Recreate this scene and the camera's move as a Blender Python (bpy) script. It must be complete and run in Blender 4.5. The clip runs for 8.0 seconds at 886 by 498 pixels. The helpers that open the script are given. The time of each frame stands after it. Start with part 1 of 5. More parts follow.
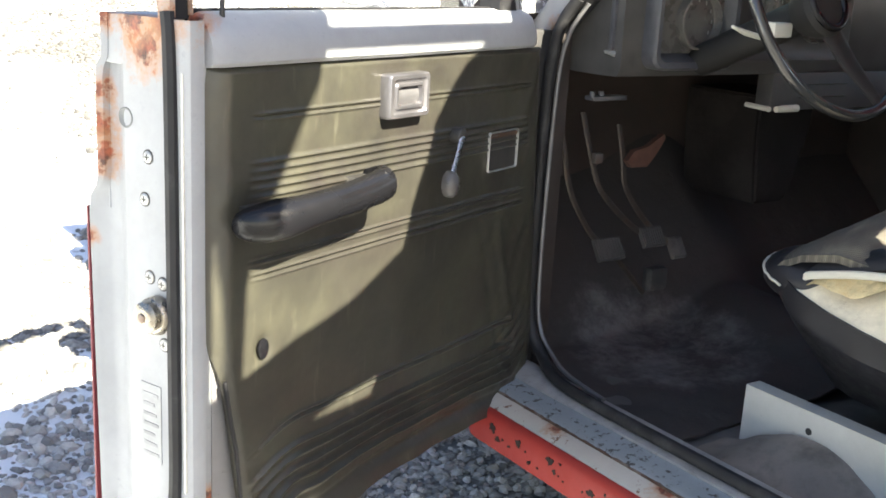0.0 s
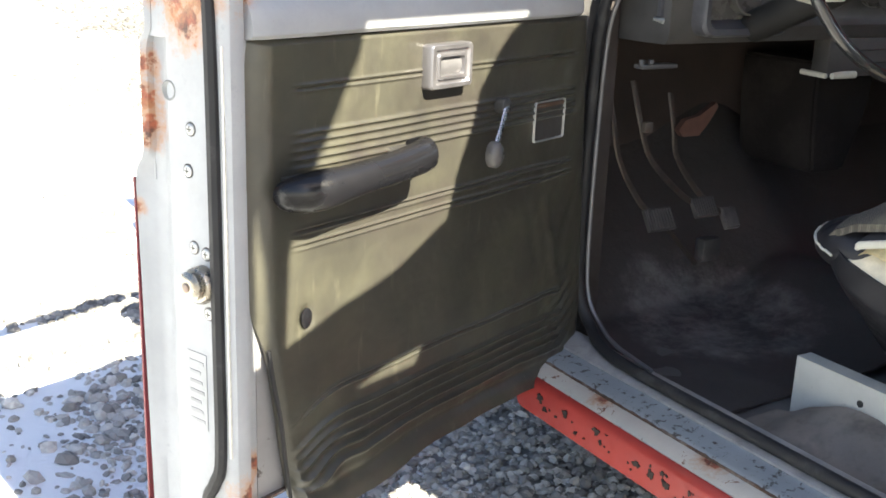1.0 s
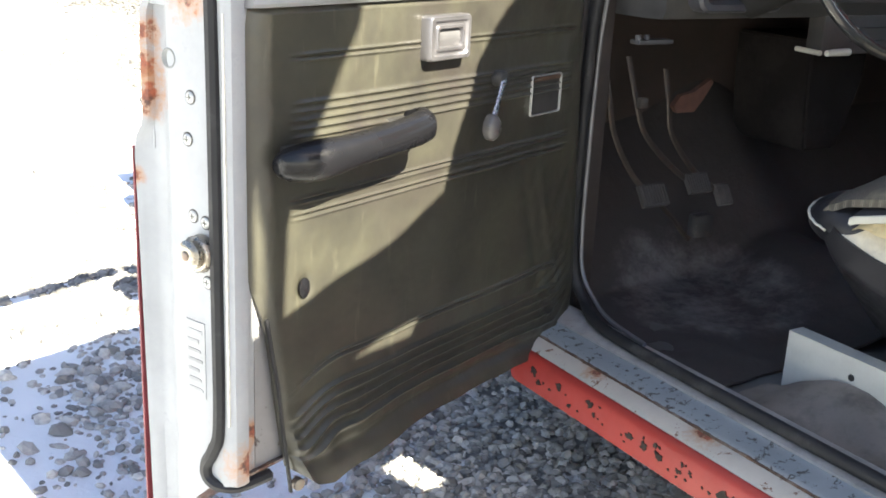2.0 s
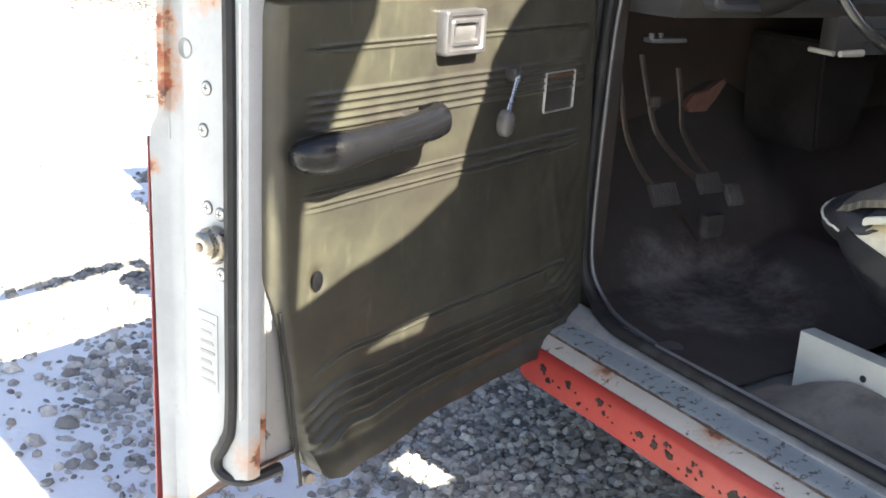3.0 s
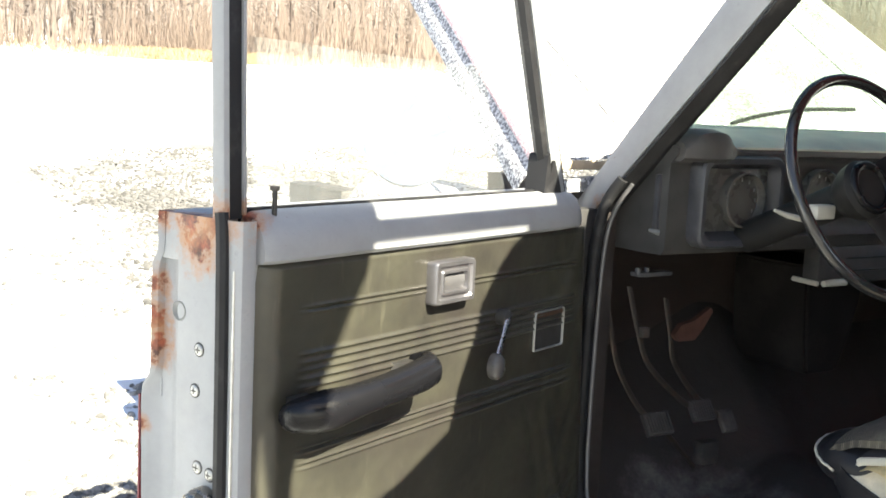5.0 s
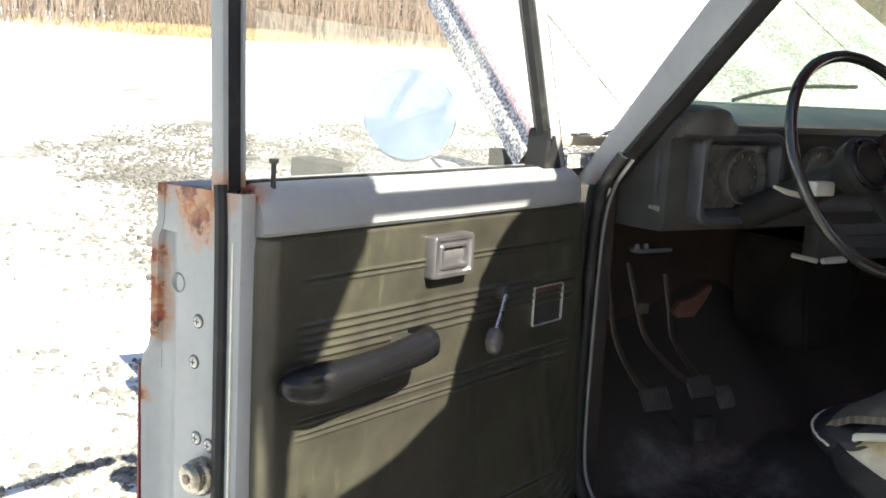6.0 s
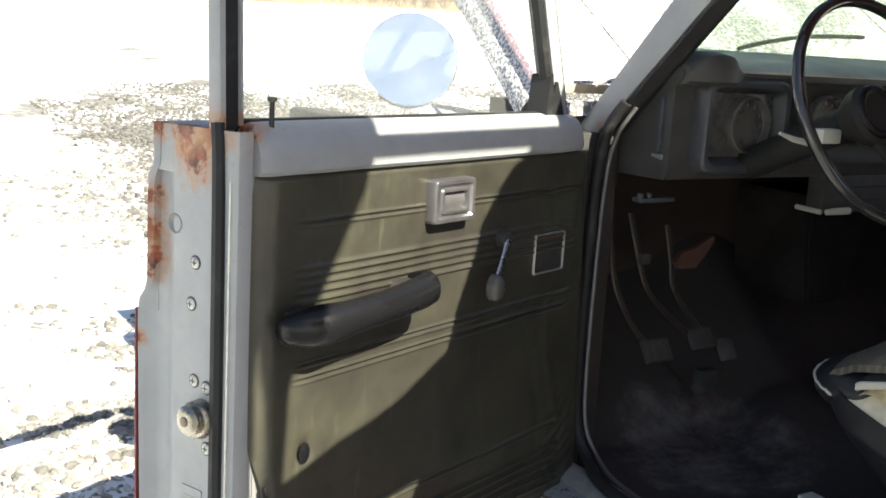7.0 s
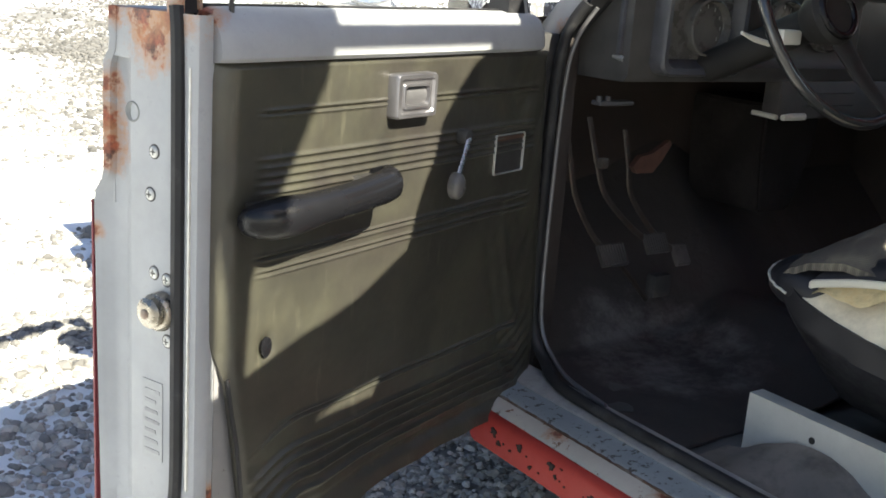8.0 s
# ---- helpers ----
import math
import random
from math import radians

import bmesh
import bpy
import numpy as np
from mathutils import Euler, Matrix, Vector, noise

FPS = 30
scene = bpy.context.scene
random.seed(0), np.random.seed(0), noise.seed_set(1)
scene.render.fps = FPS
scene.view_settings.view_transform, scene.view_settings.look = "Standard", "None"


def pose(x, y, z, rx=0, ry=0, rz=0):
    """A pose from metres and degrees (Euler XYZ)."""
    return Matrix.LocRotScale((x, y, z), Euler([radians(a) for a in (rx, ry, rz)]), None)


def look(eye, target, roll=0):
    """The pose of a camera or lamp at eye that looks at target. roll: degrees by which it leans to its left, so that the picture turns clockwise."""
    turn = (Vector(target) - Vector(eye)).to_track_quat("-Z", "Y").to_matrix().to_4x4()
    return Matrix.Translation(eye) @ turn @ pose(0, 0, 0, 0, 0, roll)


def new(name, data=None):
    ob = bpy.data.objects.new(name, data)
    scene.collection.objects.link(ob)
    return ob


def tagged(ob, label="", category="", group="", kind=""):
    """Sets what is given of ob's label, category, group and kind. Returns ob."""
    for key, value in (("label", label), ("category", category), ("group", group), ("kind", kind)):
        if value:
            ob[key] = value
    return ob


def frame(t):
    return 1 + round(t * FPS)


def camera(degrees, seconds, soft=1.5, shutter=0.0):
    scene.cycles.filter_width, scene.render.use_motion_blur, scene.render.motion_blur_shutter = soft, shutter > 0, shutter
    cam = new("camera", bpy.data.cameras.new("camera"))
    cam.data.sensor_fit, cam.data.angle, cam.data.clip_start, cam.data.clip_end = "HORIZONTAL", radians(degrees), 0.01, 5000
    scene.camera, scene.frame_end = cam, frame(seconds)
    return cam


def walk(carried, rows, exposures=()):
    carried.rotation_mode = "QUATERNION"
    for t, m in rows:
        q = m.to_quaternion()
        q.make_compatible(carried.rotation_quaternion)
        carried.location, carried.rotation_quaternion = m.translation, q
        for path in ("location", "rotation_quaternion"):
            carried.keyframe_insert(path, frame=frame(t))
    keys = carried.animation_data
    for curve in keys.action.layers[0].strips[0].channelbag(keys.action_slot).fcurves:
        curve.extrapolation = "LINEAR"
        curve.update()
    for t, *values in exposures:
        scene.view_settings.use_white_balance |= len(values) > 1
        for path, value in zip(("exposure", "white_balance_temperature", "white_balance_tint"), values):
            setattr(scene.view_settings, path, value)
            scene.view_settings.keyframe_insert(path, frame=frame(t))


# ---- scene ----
# camera
FOV = 44.817
PATH = [
    (0, -1.4567, -1.7336, 1.2859, -35.060, -15.042, 3.225),
    (0.5, -1.4368, -1.7493, 1.2907, -32.083, -15.524, 2.186),
    (1, -1.4277, -1.7580, 1.2857, -31.532, -16.684, 2.138),
    (1.2, -1.4279, -1.7523, 1.2831, -32.193, -17.398, 2.540),
    (2.3, -1.4574, -1.7616, 1.2581, -32.287, -17.922, 2.885),
    (2.5, -1.4621, -1.7466, 1.2486, -32.412, -18.777, 3.233),
    (3, -1.4617, -1.7479, 1.2609, -32.176, -17.648, 3.413),
    (3.5, -1.4488, -1.7409, 1.3108, -31.995, -13.705, 3.111),
    (4, -1.4539, -1.7352, 1.3473, -31.701, -10.529, 3.087),
    (4.5, -1.4547, -1.7429, 1.3676, -31.967, -7.764, 2.874),
    (4.7, -1.4547, -1.7429, 1.3676, -31.847, -7.674, 2.874),
    (5.8, -1.4504, -1.7531, 1.3560, -31.959, -8.502, 2.671),
    (6, -1.4503, -1.7544, 1.3599, -31.684, -8.903, 3.052),
    (6.5, -1.4453, -1.7585, 1.3464, -31.647, -10.227, 3.271),
    (7, -1.4425, -1.7370, 1.3249, -31.887, -10.859, 3.331),
    (7.5, -1.4335, -1.7455, 1.2846, -32.111, -12.168, 3.624),
    (8, -1.4609, -1.7228, 1.2746, -35.089, -14.693, 4.222),
]
cam = camera(FOV, 8.0, soft=1.7)
walk(cam, [(t, pose(x, y, z, 90 + p, 0, yaw) @ pose(0, 0, 0, 0, 0, roll)) for t, x, y, z, yaw, p, roll in PATH],
     exposures=[(0, 2.76, 6550, 12), (1, 2.8, 6550, 12), (2.5, 2.83, 6450, 12), (3.5, 2.78, 6550, 12), (4.5, 2.53, 6550, 11), (6, 1.88, 6450, 10), (7, 1.74, 6500, 10), (8, 1.98, 6400, 11)])

# light: low winter sun from behind the truck, a little to the passenger side, clear sky
SUN = Vector((0.12, -1.1, 1.0)).normalized()
world = bpy.data.worlds.new("sky")
scene.world = world
world.use_nodes = True
wn = world.node_tree
sky = wn.nodes.new("ShaderNodeTexSky")
sky.sky_type = "NISHITA"
sky.sun_disc = False
sky.sun_elevation = math.asin(SUN.z)
sky.sun_rotation = math.atan2(SUN.x, SUN.y)
wn.links.new(sky.outputs[0], wn.nodes["Background"].inputs[0])
wn.nodes["Background"].inputs[1].default_value = 0.05
sun = bpy.data.lights.new("sun", "SUN")
sun.energy, sun.angle, sun.color = 5.0, radians(0.33), (1.0, 0.945, 0.76)
new("sun", sun).matrix_world = look(SUN * 30, (0, 0, 0))


# ---- materials ----
def nodes_of(name):
    m = bpy.data.materials.new(name)
    m.use_nodes = True
    n = m.node_tree
    return m, n, n.nodes["Principled BSDF"]


def tex_noise(n, scale, detail=6, rough=0.6, stretch=None):
    co = n.nodes.new("ShaderNodeNewGeometry").outputs["Position"]
    if stretch:
        mp = n.nodes.new("ShaderNodeMapping")
        mp.inputs["Scale"].default_value = stretch
        n.links.new(co, mp.inputs[0])
        co = mp.outputs[0]
    t = n.nodes.new("ShaderNodeTexNoise")
    t.inputs["Scale"].default_value, t.inputs["Detail"].default_value, t.inputs["Roughness"].default_value = scale, detail, rough
    n.links.new(co, t.inputs["Vector"])
    return t.outputs["Fac"]


def ramp(n, fac, stops):
    r = n.nodes.new("ShaderNodeValToRGB")
    e = r.color_ramp.elements
    while len(e) < len(stops):
        e.new(0.5)
    for s, (p, c) in zip(e, stops):
        s.position = p
        s.color = (c, c, c, 1) if isinstance(c, (int, float)) else (*c, 1)
    n.links.new(fac, r.inputs[0])
    return r.outputs[0]


def mixc(n, fac, a, b):
    m = n.nodes.new("ShaderNodeMix")
    m.data_type = "RGBA"
    for sock, v in ((m.inputs[0], fac), (m.inputs[6], a), (m.inputs[7], b)):
        if isinstance(v, bpy.types.NodeSocket):
            n.links.new(v, sock)
        else:
            sock.default_value = v if isinstance(v, float) else (*v, 1)
    return m.outputs[2]


def calc(n, op, a, b=0.0):
    m = n.nodes.new("ShaderNodeMath")
    m.operation = op
    for sock, v in zip(m.inputs, (a, b)):
        if isinstance(v, bpy.types.NodeSocket):
            n.links.new(v, sock)
        else:
            sock.default_value = v
    return m.outputs[0]


def bump(n, bsdf, height, strength=0.3, dist=0.003):
    b = n.nodes.new("ShaderNodeBump")
    b.inputs["Strength"].default_value, b.inputs["Distance"].default_value = strength, dist
    n.links.new(height, b.inputs["Height"])
    n.links.new(b.outputs[0], bsdf.inputs["Normal"])


def near(n, p, radius, scale=60, amount=0.9):
    """1 near the place p, fading raggedly to 0 at radius."""
    g = n.nodes.new("ShaderNodeNewGeometry")
    d = n.nodes.new("ShaderNodeVectorMath")
    d.operation = "DISTANCE"
    d.inputs[1].default_value = p
    n.links.new(g.outputs["Position"], d.inputs[0])
    q = calc(n, "SUBTRACT", 1.0, calc(n, "DIVIDE", d.outputs["Value"], radius))
    nz = calc(n, "MULTIPLY", calc(n, "SUBTRACT", tex_noise(n, scale, 8, 0.7), 0.5), amount * 2)
    return calc(n, "ADD", q, nz)


def simple(name, col, rough=0.6, metal=0.0, var=0.35, scale=18, bumps=0.15, bscale=180, spec=0.5, dirt=None, dirt_amt=0.5):
    m, n, b = nodes_of(name)
    dark = tuple(c * (1 - var) for c in col)
    light = tuple(min(1, c * (1 + var * 0.5)) for c in col)
    c = mixc(n, ramp(n, tex_noise(n, scale, 8, 0.65), [(0.3, 0.0), (0.7, 1.0)]), dark, light)
    if dirt:
        c = mixc(n, ramp(n, tex_noise(n, scale * 0.5, 10, 0.72), [(0.62 - 0.2 * dirt_amt, 0.0), (0.78, 1.0)]), c, dirt)
    n.links.new(c, b.inputs["Base Color"])
    n.links.new(ramp(n, tex_noise(n, scale * 2, 5), [(0.3, max(0.02, rough - 0.12)), (0.7, min(1, rough + 0.12))]), b.inputs["Roughness"])
    b.inputs["Metallic"].default_value = metal
    b.inputs["Specular IOR Level"].default_value = spec
    if bumps:
        bump(n, b, tex_noise(n, bscale, 4), bumps, 0.002)
    return m


def painted(name, col, spots=(), chips=0.68, rough=0.42, chip_col=(0.16, 0.06, 0.025), fleck=70):
    """Old paint with grime, small chips to rust, and rust round the given places."""
    m, n, b = nodes_of(name)
    c = mixc(n, ramp(n, tex_noise(n, 7, 9, 0.7), [(0.35, 0.0), (0.7, 1.0)]), tuple(v * 0.8 for v in col), col)
    c = mixc(n, ramp(n, tex_noise(n, 28, 8, 0.75), [(0.6, 0.0), (0.74, 1.0)]), c, tuple(v * 0.68 for v in col))
    rust = mixc(n, ramp(n, tex_noise(n, 55, 8, 0.7), [(0.38, 0.0), (0.62, 1.0)]), (0.05, 0.02, 0.018), (0.32, 0.085, 0.04))
    mask = ramp(n, tex_noise(n, fleck, 9, 0.72), [(chips, 0.0), (chips + 0.03, 1.0)])
    c = mixc(n, mask, c, chip_col)
    for p, r in spots:
        q = near(n, p, r)
        halo = ramp(n, q, [(0.05, 0.0), (0.7, 0.85)])
        c = mixc(n, halo, c, (0.4, 0.2, 0.09))
        core = ramp(n, q, [(0.55, 0.0), (0.75, 0.95)])
        c = mixc(n, core, c, rust)
    n.links.new(c, b.inputs["Base Color"])
    n.links.new(ramp(n, tex_noise(n, 16, 6), [(0.3, rough - 0.08), (0.7, rough + 0.25)]), b.inputs["Roughness"])
    bump(n, b, tex_noise(n, 90, 8, 0.7), 0.12, 0.002)
    return m


# door frame: u runs from the hinge to the latch edge, w out of the trimmed face, z up
TH = radians(68.838)
ST, CT = math.sin(TH), math.cos(TH)


def D(u, w, z):
    return Vector((-ST * u + CT * w, -CT * u - ST * w, z))


WHITE = (0.36, 0.37, 0.382)
M_white = painted("old_white_paint", WHITE, [(D(0.978, -0.052, 1.182), 0.06), (D(0.985, -0.085, 1.15), 0.06), (D(0.94, -0.03, 1.19), 0.035), (D(0.985, -0.11, 1.185), 0.05),
                                             (D(0.985, -0.187, 1.08), 0.035), (D(0.985, -0.184, 1.03), 0.04), (D(0.985, -0.18, 0.985), 0.045), (D(0.985, -0.17, 1.19), 0.035),
                                             (D(0.955, -0.005, 0.43), 0.045), (D(0.93, -0.022, 0.47), 0.03), (D(0.985, -0.2, 0.27), 0.035), (D(0.985, -0.12, 0.31), 0.03), (D(0.99, -0.209, 0.86), 0.02)])
M_pillar = painted("pillar_white_paint", (0.355, 0.355, 0.36), [(Vector((0.045, 0.03, 1.155)), 0.04)])
M_sillwhite = painted("sill_white_paint", (0.55, 0.515, 0.45), [(Vector((-0.105, -0.95, 0.4)), 0.13), (Vector((-0.105, -0.55, 0.4)), 0.05), (Vector((-0.11, -0.25, 0.4)), 0.04)], chips=0.6, fleck=34)
M_sillblue = painted("sill_blue_grey_paint", (0.27, 0.3, 0.32), [(Vector((-0.08, -0.98, 0.4)), 0.12)], chips=0.57, chip_col=(0.05, 0.042, 0.037), fleck=55)
M_red = painted("red_paint", (0.32, 0.034, 0.028), chips=0.67, chip_col=(0.02, 0.012, 0.01), fleck=20)
M_bare = simple("black_rust", (0.018, 0.012, 0.01), 0.8, var=0.5, scale=60)
M_rededge = painted("faded_red_edge_paint", (0.19, 0.032, 0.04), chips=0.6, chip_col=(0.1, 0.05, 0.03))
M_rubber = simple("black_rubber", (0.02, 0.02, 0.022), 0.6, dirt=(0.075, 0.072, 0.07), dirt_amt=0.35, spec=0.35)
M_grime = simple("grimy_black_paint", (0.05, 0.048, 0.047), 0.6, dirt=(0.14, 0.12, 0.1), scale=14)
M_trimgrey = simple("worn_grey_trim", (0.17, 0.17, 0.178), 0.4, 0.3, dirt=(0.08, 0.07, 0.06))
M_scuff = simple("scuffed_aluminium", (0.42, 0.41, 0.4), 0.45, 0.2, dirt=(0.1, 0.09, 0.08), scale=24)
M_chrome = simple("chrome", (0.75, 0.75, 0.77), 0.14, 1.0, var=0.1, bumps=0.02)
M_arm = simple("black_vinyl", (0.0085, 0.0085, 0.01), 0.27, spec=0.3, var=0.1, scale=5, bumps=0.0)
M_bezel = simple("worn_chrome_plastic", (0.26, 0.252, 0.265), 0.42, 0.85, var=0.05, bumps=0.0)
M_paddle = simple("grey_paddle_plastic", (0.09, 0.088, 0.092), 0.5, 0.0, var=0.2)
M_dark = simple("dark_plastic", (0.04, 0.038, 0.036), 0.5, bumps=0.1)
M_dash = simple("dash_vinyl", (0.072, 0.069, 0.067), 0.5, var=0.35, bumps=0.2, bscale=350, dirt=(0.08, 0.07, 0.063), dirt_amt=0.3)
M_cavity = simple("cab_black_paint", (0.075, 0.056, 0.048), 0.7, dirt=(0.09, 0.066, 0.056), scale=8)
M_steel = simple("bare_steel", (0.22, 0.2, 0.18), 0.45, 0.8, dirt=(0.16, 0.07, 0.03), scale=40)
M_pedalarm = simple("grimy_pedal_steel", (0.085, 0.07, 0.06), 0.5, 0.6, dirt=(0.1, 0.05, 0.03), scale=40)
M_dullchrome = simple("dull_chrome", (0.4, 0.39, 0.4), 0.26, 1.0, var=0.25, scale=60, bumps=0.03)
M_knob = simple("worn_crank_knob", (0.11, 0.106, 0.106), 0.35, 0.2, dirt=(0.06, 0.05, 0.045), scale=50)
M_copper = simple("rusty_bracket_steel", (0.15, 0.075, 0.055), 0.6, 0.4, scale=40)
M_ivory = simple("ivory_plastic", (0.62, 0.6, 0.52), 0.4, var=0.1)
# pale colour stands in for the light on the dash top
M_pad_lit = simple("lit_pad_vinyl", (0.64, 0.65, 0.52), 0.5, var=0.25, scale=8, bumps=0.15, bscale=300)
M_zinc = simple("dull_zinc", (0.5, 0.5, 0.48), 0.4, 0.6, var=0.2, scale=80)
M_gauge = simple("gauge_face", (0.11, 0.104, 0.095), 0.3, dirt=(0.14, 0.128, 0.112), scale=12)
M_greypl = simple("blue_grey_plastic", (0.065, 0.066, 0.076), 0.4, var=0.4, dirt=(0.085, 0.083, 0.085), dirt_amt=0.35)
M_heater = simple("dusty_heater_housing", (0.026, 0.022, 0.021), 0.75, var=0.35, dirt=(0.05, 0.043, 0.04), scale=9, spec=0.2)
M_foam = simple("yellowed_foam", (0.75, 0.62, 0.36), 0.95, var=0.35, scale=30, bumps=0.8, bscale=130, dirt=(0.38, 0.2, 0.05), dirt_amt=0.5)
M_padding = simple("white_padding", (0.76, 0.69, 0.54), 0.95, var=0.15, scale=40, bumps=0.8, bscale=60)
M_seat = simple("seat_vinyl", (0.021, 0.021, 0.025), 0.42, var=0.3, bumps=0.15, bscale=300, dirt=(0.04, 0.038, 0.04), dirt_amt=0.25, spec=0.35)
M_column = simple("column_black", (0.025, 0.024, 0.023), 0.6, spec=0.3)
M_cloth = simple("dusty_grey_cloth", (0.23, 0.2, 0.175), 0.95, var=0.55, scale=14, bumps=0.4, dirt=(0.06, 0.055, 0.05))
M_wood = simple("weathered_wood", (0.45, 0.36, 0.25), 0.8, var=0.4, scale=12, bumps=0.5, bscale=90)
M_tyre = simple("tyre_rubber", (0.02, 0.02, 0.02), 0.8)
M_inner = painted("grey_inner_door_paint", (0.27, 0.26, 0.262), chips=0.6, chip_col=(0.05, 0.035, 0.03), fleck=40)
M_white_plain = painted("riser_cream_paint", (0.66, 0.65, 0.6), chips=0.72)


def mat_card():
    """Olive-black vinyl: dull bloom, vertical scuffs, fine grain."""
    m, n, b = nodes_of("olive_black_vinyl")
    c = mixc(n, ramp(n, tex_noise(n, 6, 8, 0.65), [(0.3, 0.0), (0.7, 1.0)]), (0.0265, 0.0248, 0.022), (0.061, 0.0585, 0.0415))
    c = mixc(n, ramp(n, tex_noise(n, 60, 6, 0.6, (1, 1, 0.12)), [(0.62, 0.0), (0.75, 1.0)]), c, (0.085, 0.081, 0.058))
    c = mixc(n, ramp(n, tex_noise(n, 3.1, 5), [(0.55, 0.0), (0.72, 1.0)]), c, (0.032, 0.028, 0.025))
    n.links.new(c, b.inputs["Base Color"])
    n.links.new(ramp(n, tex_noise(n, 9, 6), [(0.3, 0.3), (0.7, 0.44)]), b.inputs["Roughness"])
    b.inputs["Specular IOR Level"].default_value = 0.6
    h = calc(n, "ADD", calc(n, "MULTIPLY", tex_noise(n, 9, 3), 3.0), calc(n, "MULTIPLY", tex_noise(n, 500, 3), 0.12))
    bump(n, b, h, 0.35, 0.004)
    return m


M_card = mat_card()


def mat_glass(name, tint, dust):
    """A clear thin pane with a film of dust."""
    m, n, b = nodes_of(name)
    clear = n.nodes.new("ShaderNodeBsdfTransparent")
    clear.inputs[0].default_value = (*tint, 1)
    gloss = n.nodes.new("ShaderNodeBsdfGlossy")
    gloss.inputs["Roughness"].default_value = 0.02
    pane = n.nodes.new("ShaderNodeMixShader")
    pane.inputs[0].default_value = 0.05
    n.links.new(clear.outputs[0], pane.inputs[1])
    n.links.new(gloss.outputs[0], pane.inputs[2])
    film = n.nodes.new("ShaderNodeBsdfDiffuse")
    film.inputs[0].default_value = (0.8, 0.82, 0.8, 1)
    mix = n.nodes.new("ShaderNodeMixShader")
    n.links.new(ramp(n, tex_noise(n, 11, 9, 0.7), [(0.35, dust * 0.35), (0.75, dust)]), mix.inputs[0])
    n.links.new(pane.outputs[0], mix.inputs[1])
    n.links.new(film.outputs[0], mix.inputs[2])
    n.links.new(mix.outputs[0], n.nodes["Material Output"].inputs[0])
    return m


M_glass = mat_glass("door_glass", (0.985, 0.99, 0.985), 0.07)
M_shield = mat_glass("tinted_windshield_glass", (0.79, 0.87, 0.8), 0.12)


def mat_mirror():
    m, n, b = nodes_of("mirror_silver")
    b.inputs["Base Color"].default_value = (0.92, 0.94, 0.95, 1)
    b.inputs["Metallic"].default_value = 1.0
    b.inputs["Roughness"].default_value = 0.03
    return m


M_mirror = mat_mirror()


def mat_frost():
    """Hoar frost and thin snow lying broken over faded red paint."""
    m, n, b = nodes_of("frost_on_faded_paint")
    paint = mixc(n, tex_noise(n, 5, 6), (0.13, 0.13, 0.14), (0.25, 0.24, 0.24))
    k = calc(n, "ADD", calc(n, "MULTIPLY", tex_noise(n, 115, 8, 0.62), 0.75), calc(n, "MULTIPLY", tex_noise(n, 3.5, 5), 0.35))
    mask = ramp(n, k, [(0.51, 0.0), (0.585, 1.0)])
    c = mixc(n, mask, paint, (0.74, 0.74, 0.75))
    n.links.new(c, b.inputs["Base Color"])
    b.inputs["Roughness"].default_value = 0.75
    bump(n, b, mask, 0.5, 0.004)
    return m


M_frost = mat_frost()


def mat_frost_edge():
    m, n, b = nodes_of("frosted_red_fold")
    k = tex_noise(n, 150, 8, 0.62)
    mask = ramp(n, k, [(0.5, 0.0), (0.58, 1.0)])
    c = mixc(n, mask, (0.42, 0.29, 0.33), (0.78, 0.74, 0.78))
    n.links.new(c, b.inputs["Base Color"])
    b.inputs["Roughness"].default_value = 0.7
    bump(n, b, mask, 0.4, 0.004)
    return m


M_fold = mat_frost_edge()


def mat_flange():
    m, n, b = nodes_of("flange_frost_toned_for_shade")
    mask = ramp(n, tex_noise(n, 150, 8, 0.62), [(0.46, 0.0), (0.54, 1.0)])
    # the flange's shade is put into the colour: darker paint, bluer frost
    n.links.new(mixc(n, mask, (0.17, 0.17, 0.2), (0.68, 0.7, 0.74)), b.inputs["Base Color"])
    b.inputs["Roughness"].default_value = 0.8
    bump(n, b, mask, 0.5, 0.004)
    return m


M_flange = mat_flange()


def mat_mat():
    """Black floor mat under a film of pale dust."""
    m, n, b = nodes_of("dusty_floor_mat")
    k = calc(n, "ADD", calc(n, "MULTIPLY", tex_noise(n, 5.5, 6, 0.6), 0.6), calc(n, "MULTIPLY", tex_noise(n, 26, 9, 0.75), 0.5))
    trodden = ramp(n, near(n, (0.43, -0.0, 0.39), 0.31, 11, 0.35), [(0.15, 0.0), (0.4, 1.0)])
    base = mixc(n, tex_noise(n, 12, 8, 0.7), (0.042, 0.036, 0.033), (0.066, 0.056, 0.052))
    c = mixc(n, calc(n, "MULTIPLY", ramp(n, k, [(0.46, 0.0), (0.64, 1.0)]), trodden), base, (0.18, 0.163, 0.152))
    n.links.new(c, b.inputs["Base Color"])
    b.inputs["Roughness"].default_value = 0.75
    bump(n, b, tex_noise(n, 40, 6), 0.4, 0.006)
    return m


M_mat = mat_mat()


